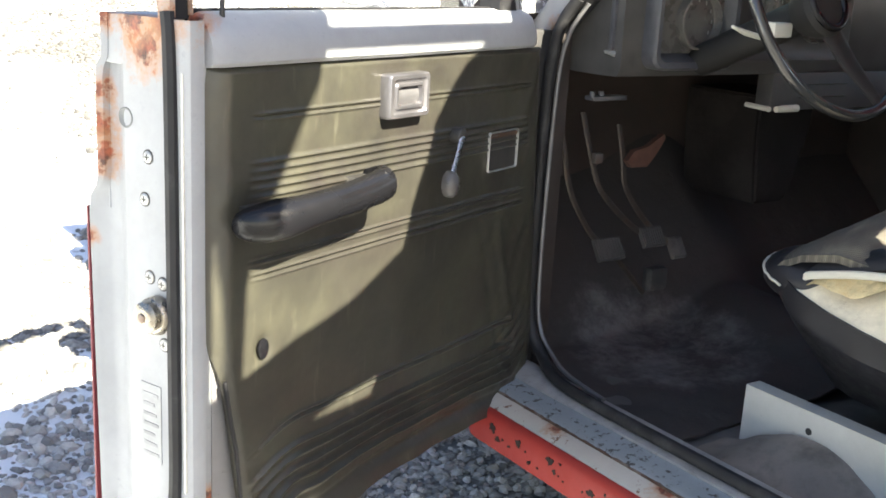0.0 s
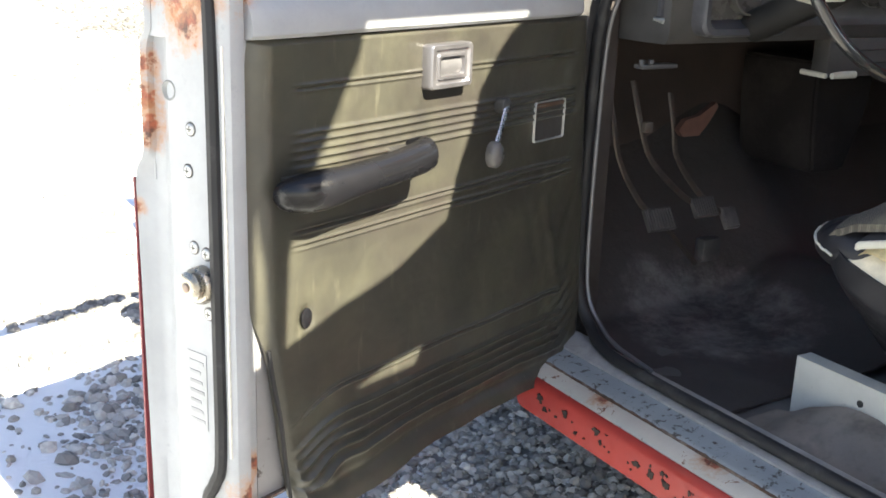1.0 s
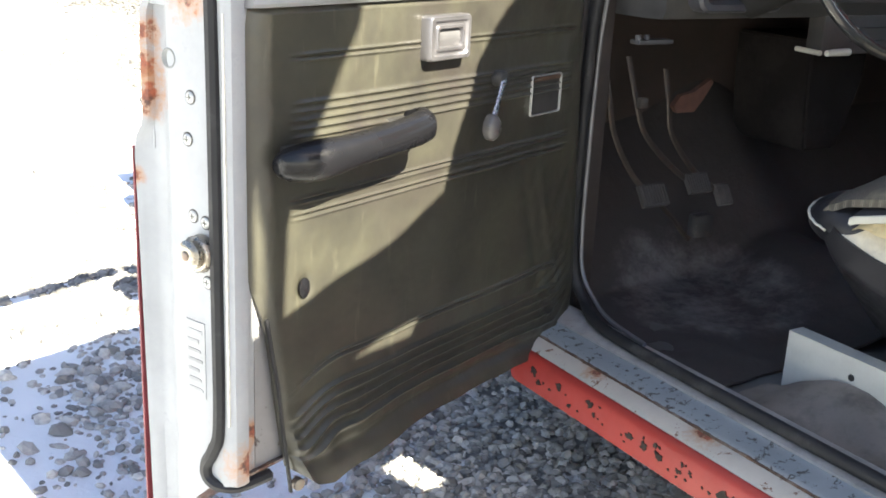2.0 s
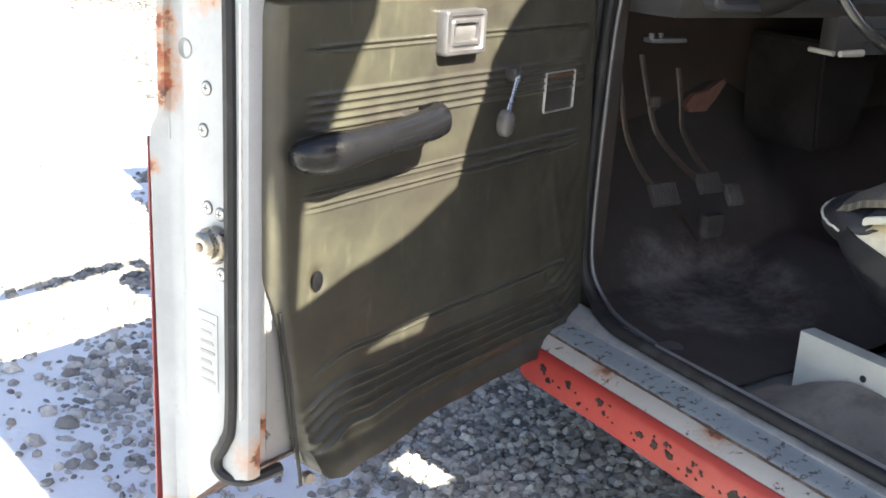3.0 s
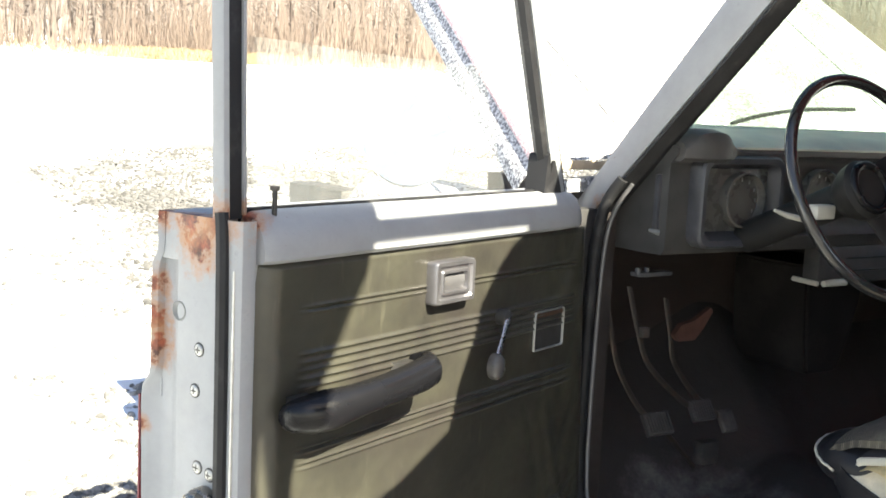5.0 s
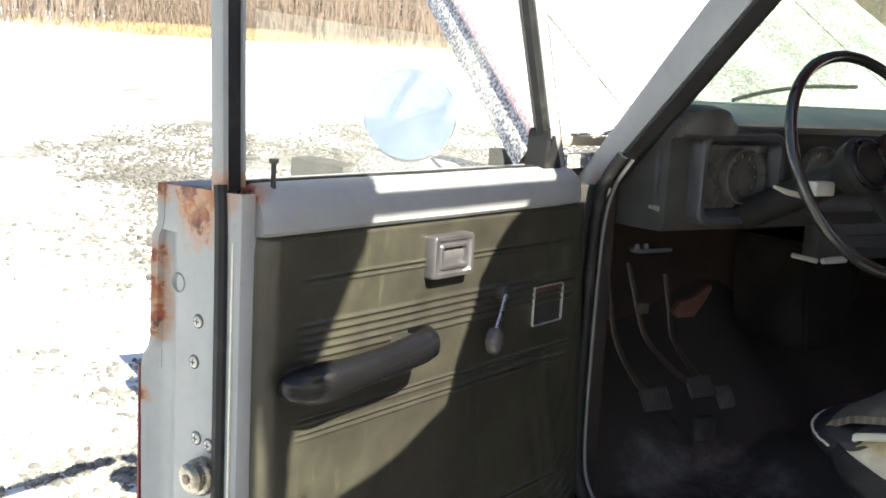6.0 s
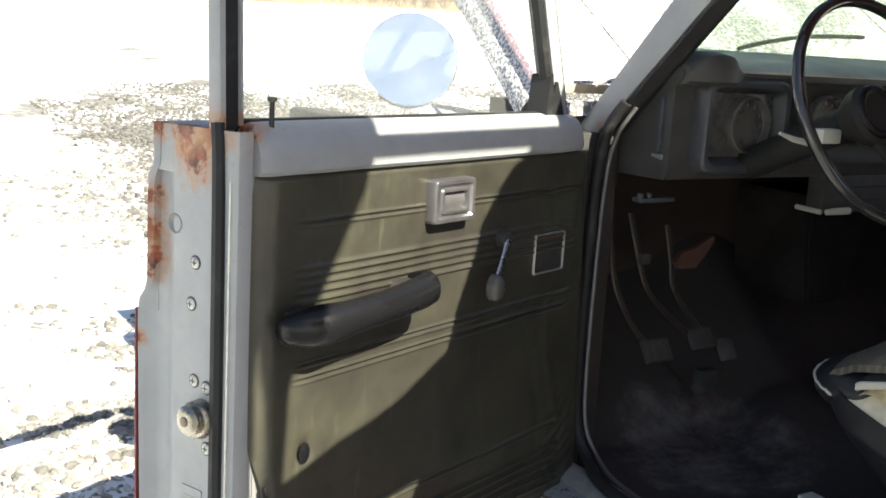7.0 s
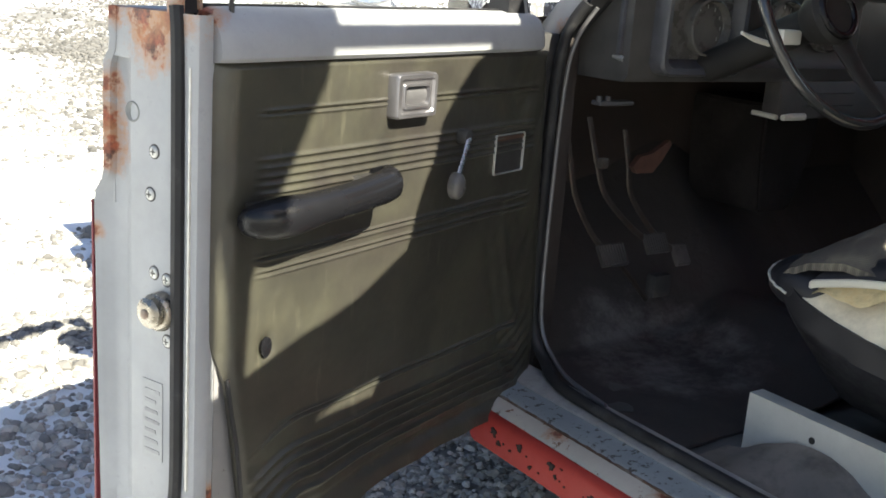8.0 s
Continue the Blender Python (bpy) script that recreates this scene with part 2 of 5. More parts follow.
def mat_weave():
    m, n, b = nodes_of("grey_woven_seat_cloth")
    g = n.nodes.new("ShaderNodeNewGeometry")
    sep = n.nodes.new("ShaderNodeSeparateXYZ")
    n.links.new(g.outputs["Position"], sep.inputs[0])
    wx = calc(n, "SINE", calc(n, "MULTIPLY", calc(n, "ADD", sep.outputs[0], sep.outputs[1]), 1050.0))
    wy = calc(n, "SINE", calc(n, "MULTIPLY", calc(n, "SUBTRACT", sep.outputs[0], sep.outputs[1]), 700.0))
    w = calc(n, "MULTIPLY", wx, wy)
    c = mixc(n, ramp(n, w, [(0.35, 0.0), (0.65, 1.0)]), (0.07, 0.064, 0.055), (0.2, 0.18, 0.145))
    c = mixc(n, ramp(n, tex_noise(n, 12, 7), [(0.5, 0.0), (0.75, 0.6)]), c, (0.3, 0.27, 0.2))
    n.links.new(c, b.inputs["Base Color"])
    b.inputs["Roughness"].default_value = 0.9
    bump(n, b, w, 0.5, 0.002)
    return m


M_weave = mat_weave()


def mat_ground():
    """Trodden snow broken by bare grit; whole snow far out."""
    m, n, b = nodes_of("snow_and_grit")
    g = n.nodes.new("ShaderNodeNewGeometry")
    grit = mixc(n, tex_noise(n, 70, 8, 0.7), (0.115, 0.113, 0.109), (0.225, 0.22, 0.211))
    k = calc(n, "ADD", calc(n, "MULTIPLY", tex_noise(n, 0.75, 4), 0.8), calc(n, "MULTIPLY", tex_noise(n, 14, 9, 0.72), 0.45))
    # the wheel-packed gravel strip by and ahead of the truck
    d = near(n, (0.75, -0.1, 0.0), 1.45, 4, 0.3)
    k = calc(n, "SUBTRACT", k, calc(n, "MULTIPLY", ramp(n, d, [(0.0, 0.0), (0.8, 1.0)]), 0.2))
    d2 = near(n, (4.6, 10.5, 0.2), 6.0, 1.2, 0.35)
    k = calc(n, "SUBTRACT", k, calc(n, "MULTIPLY", ramp(n, d2, [(0.0, 0.0), (0.6, 1.0)]), 0.11))
    # unseen bare grit added behind the camera to cut the snow's bounce light
    d3 = near(n, (-1.5, -9.5, 0.0), 9.3, 1.0, 0.2)
    k = calc(n, "SUBTRACT", k, calc(n, "MULTIPLY", ramp(n, d3, [(0.0, 0.0), (0.25, 1.0)]), 0.5))
    c = mixc(n, ramp(n, k, [(0.5, 0.0), (0.56, 1.0)]), grit, (0.74, 0.76, 0.78))
    n.links.new(c, b.inputs["Base Color"])
    b.inputs["Roughness"].default_value = 0.85
    bump(n, b, calc(n, "ADD", tex_noise(n, 60, 8, 0.7), k), 0.5, 0.012)
    return m


M_ground = mat_ground()


def mat_stone(name, dim):
    m, n, b = nodes_of(name)
    g = n.nodes.new("ShaderNodeNewGeometry")
    c = ramp(n, g.outputs["Random Per Island"], [(0.0, (0.15, 0.145, 0.136)), (0.35, (0.28, 0.27, 0.252)), (0.7, (0.42, 0.405, 0.378)), (1.0, (0.6, 0.575, 0.53))])
    c = mixc(n, ramp(n, tex_noise(n, 60, 6), [(0.45, 0.0), (0.8, 0.7)]), c, (0.2, 0.19, 0.18))
    c = mixc(n, dim, c, (0.035, 0.034, 0.034))
    n.links.new(c, b.inputs["Base Color"])
    b.inputs["Roughness"].default_value = 0.85
    bump(n, b, tex_noise(n, 160, 5), 0.4, 0.003)
    return m


M_stone = mat_stone("grey_crushed_stone", 0.0)
# darker copies of the same stone for sunlit ground, to offset the exposure
M_strip = mat_stone("dark_crushed_stone", 0.72)
M_stone_dim = mat_stone("dimmed_crushed_stone", 0.4)
M_bark = simple("grey_brown_bark", (0.22, 0.185, 0.165), 0.9, var=0.4, scale=2)
M_twig = simple("brown_twigs", (0.25, 0.195, 0.16), 0.95, var=0.4, scale=0.6)
M_grass = simple("dry_straw_grass", (0.42, 0.32, 0.19), 0.9, var=0.35, scale=1.5)
M_hill = simple("winter_woodland_floor", (0.24, 0.21, 0.19), 0.95, var=0.5, scale=0.9, bumps=0.0)


# ---- building helpers ----
def finish(name, bm, mat, parent=None, label="", smooth=40):
    bmesh.ops.recalc_face_normals(bm, faces=bm.faces[:])
    me = bpy.data.meshes.new(name)
    bm.to_mesh(me)
    bm.free()
    me.materials.append(mat)
    if smooth:
        me.shade_smooth()
        me.set_sharp_from_angle(angle=radians(smooth))
    ob = new(name, me)
    if parent:
        ob.parent = parent
    if label:
        tagged(ob, label)
    return ob


def part(name, bm, mat, parent, label="", smooth=40):
    return finish(name, bm, mat, parent, label, smooth)


def same(*p):
    return Vector(p)


def block(bm, lo, hi, fn=same, bevel=0.0, seg=2):
    vs = [bm.verts.new(fn(*(hi[k] if i >> k & 1 else lo[k] for k in range(3)))) for i in range(8)]
    fs = [bm.faces.new([vs[i] for i in q]) for q in ((0, 2, 3, 1), (4, 5, 7, 6), (0, 1, 5, 4), (2, 6, 7, 3), (0, 4, 6, 2), (1, 3, 7, 5))]
    if bevel:
        es = list({e for f in fs for e in f.edges})
        bmesh.ops.bevel(bm, geom=es, offset=bevel, segments=seg, affect="EDGES", profile=0.6)


def loft(bm, rings, closed=True, caps=True):
    """Skin through rings of equal length."""
    vr = [[bm.verts.new(p) for p in r] for r in rings]
    n = len(rings[0])
    for a, b in zip(vr, vr[1:]):
        for i in range(n if closed else n - 1):
            j = (i + 1) % n
            bm.faces.new((a[i], a[j], b[j], b[i]))
    if caps and closed:
        bm.faces.new(vr[0][::-1])
        bm.faces.new(vr[-1])


def prism(bm, prof, a0, a1, fn, steps=1):
    """Profile of (p, q) pairs drawn from a0 to a1; fn(a, p, q) gives the place."""
    loft(bm, [[fn(a0 + (a1 - a0) * k / steps, p, q) for p, q in prof] for k in range(steps + 1)])


def smooth_path(pts, k=6):
    """Catmull-Rom through the points."""
    pts = [Vector(p) for p in pts]
    out = []
    for i in range(len(pts) - 1):
        p0, p1, p2, p3 = pts[max(i - 1, 0)], pts[i], pts[i + 1], pts[min(i + 2, len(pts) - 1)]
        for j in range(k):
            t = j / k
            out.append(0.5 * ((2 * p1) + (p2 - p0) * t + (2 * p0 - 5 * p1 + 4 * p2 - p3) * t * t + (3 * p1 - p0 - 3 * p2 + p3) * t ** 3))
    return out + [pts[-1]]


def tube(bm, pts, r, n=10, closed=False, flat=1.0, side=None):
    """A round (or flattened) bar along the points; r a number or one per point."""
    pts = [Vector(p) for p in pts]
    rs = r if isinstance(r, (list, tuple)) else [r] * len(pts)
    ref = Vector(side) if side else None
    rings, prev = [], None
    for i, p in enumerate(pts):
        a = pts[i - 1] if (i or closed) else p
        b = pts[(i + 1) % len(pts)] if (i < len(pts) - 1 or closed) else p
        d = (b - a).normalized()
        if ref:
            x = (ref - d * ref.dot(d)).normalized()
        else:
            base = prev if prev else (Vector((0, 0, 1)) if abs(d.z) < 0.9 else Vector((1, 0, 0)))
            x = (base - d * base.dot(d)).normalized()
        prev = x
        y = d.cross(x)
        rings.append([p + rs[i] * (math.cos(2 * math.pi * k / n) * x + flat * math.sin(2 * math.pi * k / n) * y) for k in range(n)])
    if closed:
        rings.append(rings[0])
        loft(bm, rings, caps=False)
        bmesh.ops.remove_doubles(bm, verts=bm.verts[:], dist=1e-6)
    else:
        loft(bm, rings)


def sheet(bm, f, nu, nv, thick):
    """A sheet f(s, t), s and t from 0 to 1, with a back set off by the vector thick."""
    tv = Vector(thick)
    top = [[bm.verts.new(f(i / nu, j / nv)) for j in range(nv + 1)] for i in range(nu + 1)]
    bot = [[bm.verts.new(v.co + tv) for v in r] for r in top]
    for i in range(nu):
        for j in range(nv):
            bm.faces.new((top[i][j], top[i + 1][j], top[i + 1][j + 1], top[i][j + 1]))
            bm.faces.new((bot[i][j], bot[i][j + 1], bot[i + 1][j + 1], bot[i + 1][j]))
    for i in range(nu):
        bm.faces.new((top[i][0], bot[i][0], bot[i + 1][0], top[i + 1][0]))
        bm.faces.new((top[i][nv], top[i + 1][nv], bot[i + 1][nv], bot[i][nv]))
    for j in range(nv):
        bm.faces.new((top[0][j], top[0][j + 1], bot[0][j + 1], bot[0][j]))
        bm.faces.new((top[nu][j], bot[nu][j], bot[nu][j + 1], top[nu][j + 1]))


def lerp(a, b, t):
    return a + (b - a) * t


def curve1(x, table):
    """Piecewise linear value at x."""
    for (x0, y0), (x1, y1) in zip(table, table[1:]):
        if x <= x1:
            return lerp(y0, y1, max(0, min(1, (x - x0) / (x1 - x0))))
    return table[-1][1]


def disc(bm, c, normal, r, depth, n=24, dome=0.0, bevel=0.15):
    """A short round boss at c, its top depth along the normal."""
    nrm = Vector(normal).normalized()
    x = nrm.orthogonal().normalized()
    y = nrm.cross(x)
    c = Vector(c)
    prof = [(r, 0.0), (r, depth * (1 - bevel)), (r * (1 - bevel * 0.6), depth), (r * 0.5, depth + dome * 0.75), (r * 0.04, depth + dome)]
    loft(bm, [[c + nrm * h + q * (math.cos(2 * math.pi * k / n) * x + math.sin(2 * math.pi * k / n) * y) for k in range(n)] for q, h in prof])


def empty(name, label="", category="", group=""):
    return tagged(new(name), label, category, group)


def ground_z(x, y):
    """Level round the truck, then a field that rises gently ahead."""
    d = math.hypot(x, y)
    h = 0.0 if d < 9 else (d - 9) * 0.062 * max(0.0, min(1.0, 0.5 + y / max(d, 1e-6)))
    return h + 0.012 * noise.noise(Vector((x * 0.9, y * 0.9, 3.1))) + 0.05 * noise.noise(Vector((x * 0.12, y * 0.12, 8.4)))


def build_ground():
    bm = bmesh.new()
    rad = [0.0] + [0.35 * 1.085 ** k for k in range(1, 92)]
    n = 150
    rings = []
    for r in rad[1:]:
        rings.append([bm.verts.new((r * math.sin(a), r * math.cos(a), ground_z(r * math.sin(a), r * math.cos(a)) if r < 400 else ground_z(400 * math.sin(a), 400 * math.cos(a))))
                      for a in (2 * math.pi * k / n for k in range(n))])
    c = bm.verts.new((0, 0, ground_z(0, 0)))
    for k in range(n):
        bm.faces.new((c, rings[0][k], rings[0][(k + 1) % n]))
    for a, b in zip(rings, rings[1:]):
        for k in range(n):
            bm.faces.new((a[k], b[k], b[(k + 1) % n], a[(k + 1) % n]))
    ob = finish("ground", bm, M_ground, smooth=60)
    tagged(ob, "gravel lot and field under thin broken snow", "ground", kind="structure")


build_ground()


def build_gravel():
    """Loose crushed stone, thick by the sill and thinner out in the snow."""
    rnd = random.Random(4)
    phi = (1 + 5 ** 0.5) / 2
    ico = [Vector(v).normalized() for v in ((-1, phi, 0), (1, phi, 0), (-1, -phi, 0), (1, -phi, 0), (0, -1, phi), (0, 1, phi), (0, -1, -phi), (0, 1, -phi),
                                            (phi, 0, -1), (phi, 0, 1), (-phi, 0, -1), (-phi, 0, 1))]
    tri = ((0, 11, 5), (0, 5, 1), (0, 1, 7), (0, 7, 10), (0, 10, 11), (1, 5, 9), (5, 11, 4), (11, 10, 2), (10, 7, 6), (7, 1, 8),
           (3, 9, 4), (3, 4, 2), (3, 2, 6), (3, 6, 8), (3, 8, 9), (4, 9, 5), (2, 4, 11), (6, 2, 10), (8, 6, 7), (9, 8, 1))
    vs, fs = [], []

    def stone(x, y, s):
        m = Euler((rnd.uniform(0, 6), rnd.uniform(0, 6), rnd.uniform(0, 6))).to_matrix()
        sq = Matrix.Diagonal((rnd.uniform(0.75, 1.25), rnd.uniform(0.55, 1.0), rnd.uniform(0.45, 0.8)))
        tilt = Euler((rnd.uniform(-0.4, 0.4), rnd.uniform(-0.4, 0.4), rnd.uniform(0, 6.3))).to_matrix()
        k = len(vs)
        base = Vector((x, y, ground_z(x, y) + s * rnd.uniform(-0.05, 0.3)))
        for v in ico:
            p = tilt @ (sq @ (m @ v)) * s * rnd.uniform(0.8, 1.12)
            vs.append(base + p)
        fs.extend((a + k, b + k, c + k) for a, b, c in tri)

    # under and beside the open door
    for _ in range(19000):
        x, y = (rnd.uniform(-0.95, 0.4), rnd.uniform(-0.9, 1.0)) if rnd.random() < 0.75 else (rnd.uniform(-1.5, 1.3), rnd.uniform(-0.95, 1.7))
        dens = 0.95 - 0.72 * max(0, min(1, (-0.3 - x) / 0.25)) + 0.5 * noise.noise(Vector((x * 1.7, y * 1.7, 2)))
        if rnd.random() < dens:
            stone(x, y, rnd.choice((0.007, 0.009, 0.011, 0.013, 0.016, 0.02)))
    # out in the snow
    for _ in range(26000):
        r, a = rnd.uniform(0.8, 9.5), rnd.uniform(-1.35, 0.75)
        x, y = -0.2 + r * math.sin(a), 0.2 + r * math.cos(a)
        dens = 0.06 + 0.045 * r + 1.3 * noise.noise(Vector((x * 0.85 + 5, y * 0.85, 4))) + 0.35 * noise.noise(Vector((x * 4, y * 4, 9)))
        if rnd.random() < dens:
            stone(x, y, rnd.choice((0.007, 0.009, 0.012, 0.016, 0.021, 0.027)) * (1 + 0.06 * r))
    def pour(name, mat, label):
        me = bpy.data.meshes.new(name)
        me.from_pydata(vs, [], fs)
        me.materials.append(mat)
        tagged(new(name, me), label, "gravel", kind="stuff")
        vs.clear()
        fs.clear()

    pour("gravel", M_stone, "loose grey crushed stone lying in snow")
    # bare streaks melted out of the snow beside and ahead of the door
    for cx, cy, rx, ry, count in ((-0.5, 1.82, 0.3, 0.11, 330), (-0.85, 1.75, 0.22, 0.05, 60), (-0.42, 1.62, 0.16, 0.05, 70), (-0.75, 1.43, 0.42, 0.05, 170), (-1.05, 1.3, 0.3, 0.05, 60),
                                  (-0.22, 2.2, 0.14, 0.12, 110), (-0.32, 2.55, 0.2, 0.12, 60), (-0.2, 2.95, 0.22, 0.16, 60), (-0.45, 3.3, 0.2, 0.08, 30),
                                  (0.55, 5.6, 0.45, 0.5, 260), (0.75, 6.6, 0.5, 0.4, 260), (1.05, 7.6, 0.6, 0.5, 320), (0.25, 4.8, 0.3, 0.25, 60), (0.3, 7.0, 0.5, 0.2, 70), (0.1, 6.2, 0.4, 0.15, 50)):
        for _ in range(count):
            x, y = rnd.gauss(cx, rx * 0.55), rnd.gauss(cy, ry * 0.55)
            stone(x, y, rnd.choice((0.009, 0.012, 0.016, 0.021, 0.028)) * (1 + 0.03 * y))
    pour("gravel_streak", M_stone_dim, "grey crushed stone in melted streaks of snow, darkened to offset full sun")
    # the bare strip further ahead
    for _ in range(34000):
        y = rnd.uniform(4.8, 15.5)
        k = rnd.uniform(0.1, 0.85)
        x = k * y
        if rnd.random() < 0.85 - max(0, 0.24 - k) * 5 - max(0, y - 13) * 0.15 + 1.2 * noise.noise(Vector((x * 0.8, y * 0.5, 1))):
            stone(x, y, rnd.choice((0.014, 0.018, 0.023, 0.029, 0.036)))
    pour("gravel_strip", M_strip, "crushed stone showing through the snow, darkened to offset full sun")


build_gravel()


def build_woods():
    """A bare winter wood along the far side of the field: trunks, boughs and a mass of twigs."""
    rnd = random.Random(9)
    vs, fs = [], []

    def stick(a, b, ra, rb):
        d = (b - a).normalized()
        x = d.orthogonal().normalized()
        y = d.cross(x)
        k = len(vs)
        for p, r in ((a, ra), (b, rb)):
            for q in range(3):
                an = q * 2.0944
                vs.append(p + r * (math.cos(an) * x + math.sin(an) * y))
        fs.extend(((k, k + 1, k + 4, k + 3), (k + 1, k + 2, k + 5, k + 4), (k + 2, k, k + 3, k + 5)))

    for i in range(640):
        a = rnd.uniform(-0.75, 0.95)
        r = rnd.uniform(62, 86)
        x, y = r * math.sin(a), r * math.cos(a)
        z = ground_z(x, y)
        h = rnd.uniform(7, 15)
        lean = Vector((rnd.gauss(0, 1.3), rnd.gauss(0, 1.0), h))
        base = Vector((x, y, z - 0.2))
        r0 = 0.045 + 0.12 * rnd.random() ** 2
        stick(base, base + lean * 0.5, r0, r0 * 0.7)
        stick(base + lean * 0.5, base + lean, r0 * 0.7, r0 * 0.2)
        for _ in range(rnd.randint(9, 15)):
            t = rnd.uniform(0.1, 0.95)
            p = base + lean * t
            q = p + Vector((rnd.uniform(-1.7, 1.7), rnd.uniform(-1.2, 1.2), rnd.uniform(0.2, 2.1)))
            stick(p, q, r0 * 0.3, 0.015)
            for _ in range(6):
                s = p.lerp(q, rnd.uniform(0.3, 0.9))
                stick(s, s + Vector((rnd.uniform(-1, 1), rnd.uniform(-0.6, 0.6), rnd.uniform(-0.2, 1.1))), 0.024, 0.008)
    me = bpy.data.meshes.new("far_woods")
    me.from_pydata(vs, [], fs)
    me.materials.append(M_bark)
    tagged(new("far_woods", me), "bare grey-brown winter trees beyond the snowy field", "trees", kind="stuff")
    # brush at the foot of the wood
    vs, fs = [], []
    for i in range(24000):
        a, r = rnd.uniform(-0.75, 0.95), rnd.uniform(58, 72)
        if a < 0.235 and rnd.random() < 0.72:
            continue
        x, y = r * math.sin(a), r * math.cos(a)
        p = Vector((x, y, ground_z(x, y)))
        stick(p, p + Vector((rnd.uniform(-0.6, 0.6), rnd.uniform(-0.6, 0.6), 0.4 + 4.6 * rnd.random() ** 2)), 0.03, 0.008)
    me = bpy.data.meshes.new("brush")
    me.from_pydata(vs, [], fs)
    me.materials.append(M_twig)
    tagged(new("brush", me), "brown leafless brush along the edge of the wood", "brush", kind="stuff")
    # dry grass at the field's edge
    vs, fs = [], []
    for i in range(5200):
        a, r = (rnd.uniform(0.25, 0.38) if i % 6 else rnd.uniform(0.14, 0.7)) + rnd.gauss(0, 0.02), rnd.uniform(54, 60)
        x, y = r * math.sin(a), r * math.cos(a)
        p = Vector((x, y, ground_z(x, y)))
        stick(p, p + Vector((rnd.uniform(-0.3, 0.3), rnd.uniform(-0.3, 0.3), rnd.uniform(0.15, 0.6))), 0.03, 0.01)
    me = bpy.data.meshes.new("dry_grass")
    me.from_pydata(vs, [], fs)
    me.materials.append(M_grass)
    tagged(new("dry_grass", me), "straw-coloured dry grass at the edge of the field", "grass", kind="stuff")
    # wooded rise behind
    bm = bmesh.new()
    rings = []
    for j in range(9):
        r = 88 + j * 7
        rings.append([bm.verts.new((r * math.sin(a), r * math.cos(a), ground_z(0, 88) - 1.5 + (j * 2.2) + 1.2 * noise.noise(Vector((a * 9, j * 0.6, 0)))))
                      for a in (lerp(-1.4, 1.6, k / 90) for k in range(91))])
    for a, b in zip(rings, rings[1:]):
        for k in range(90):
            bm.faces.new((a[k], a[k + 1], b[k + 1], b[k]))
    tagged(finish("backdrop", bm, M_hill), "brown wooded hillside in the distance", "hillside", kind="structure")


build_woods()


# ---- the truck ----
truck = empty("pickup_truck", "old red and white pickup, driver's door open, hood raised", "pickup truck")


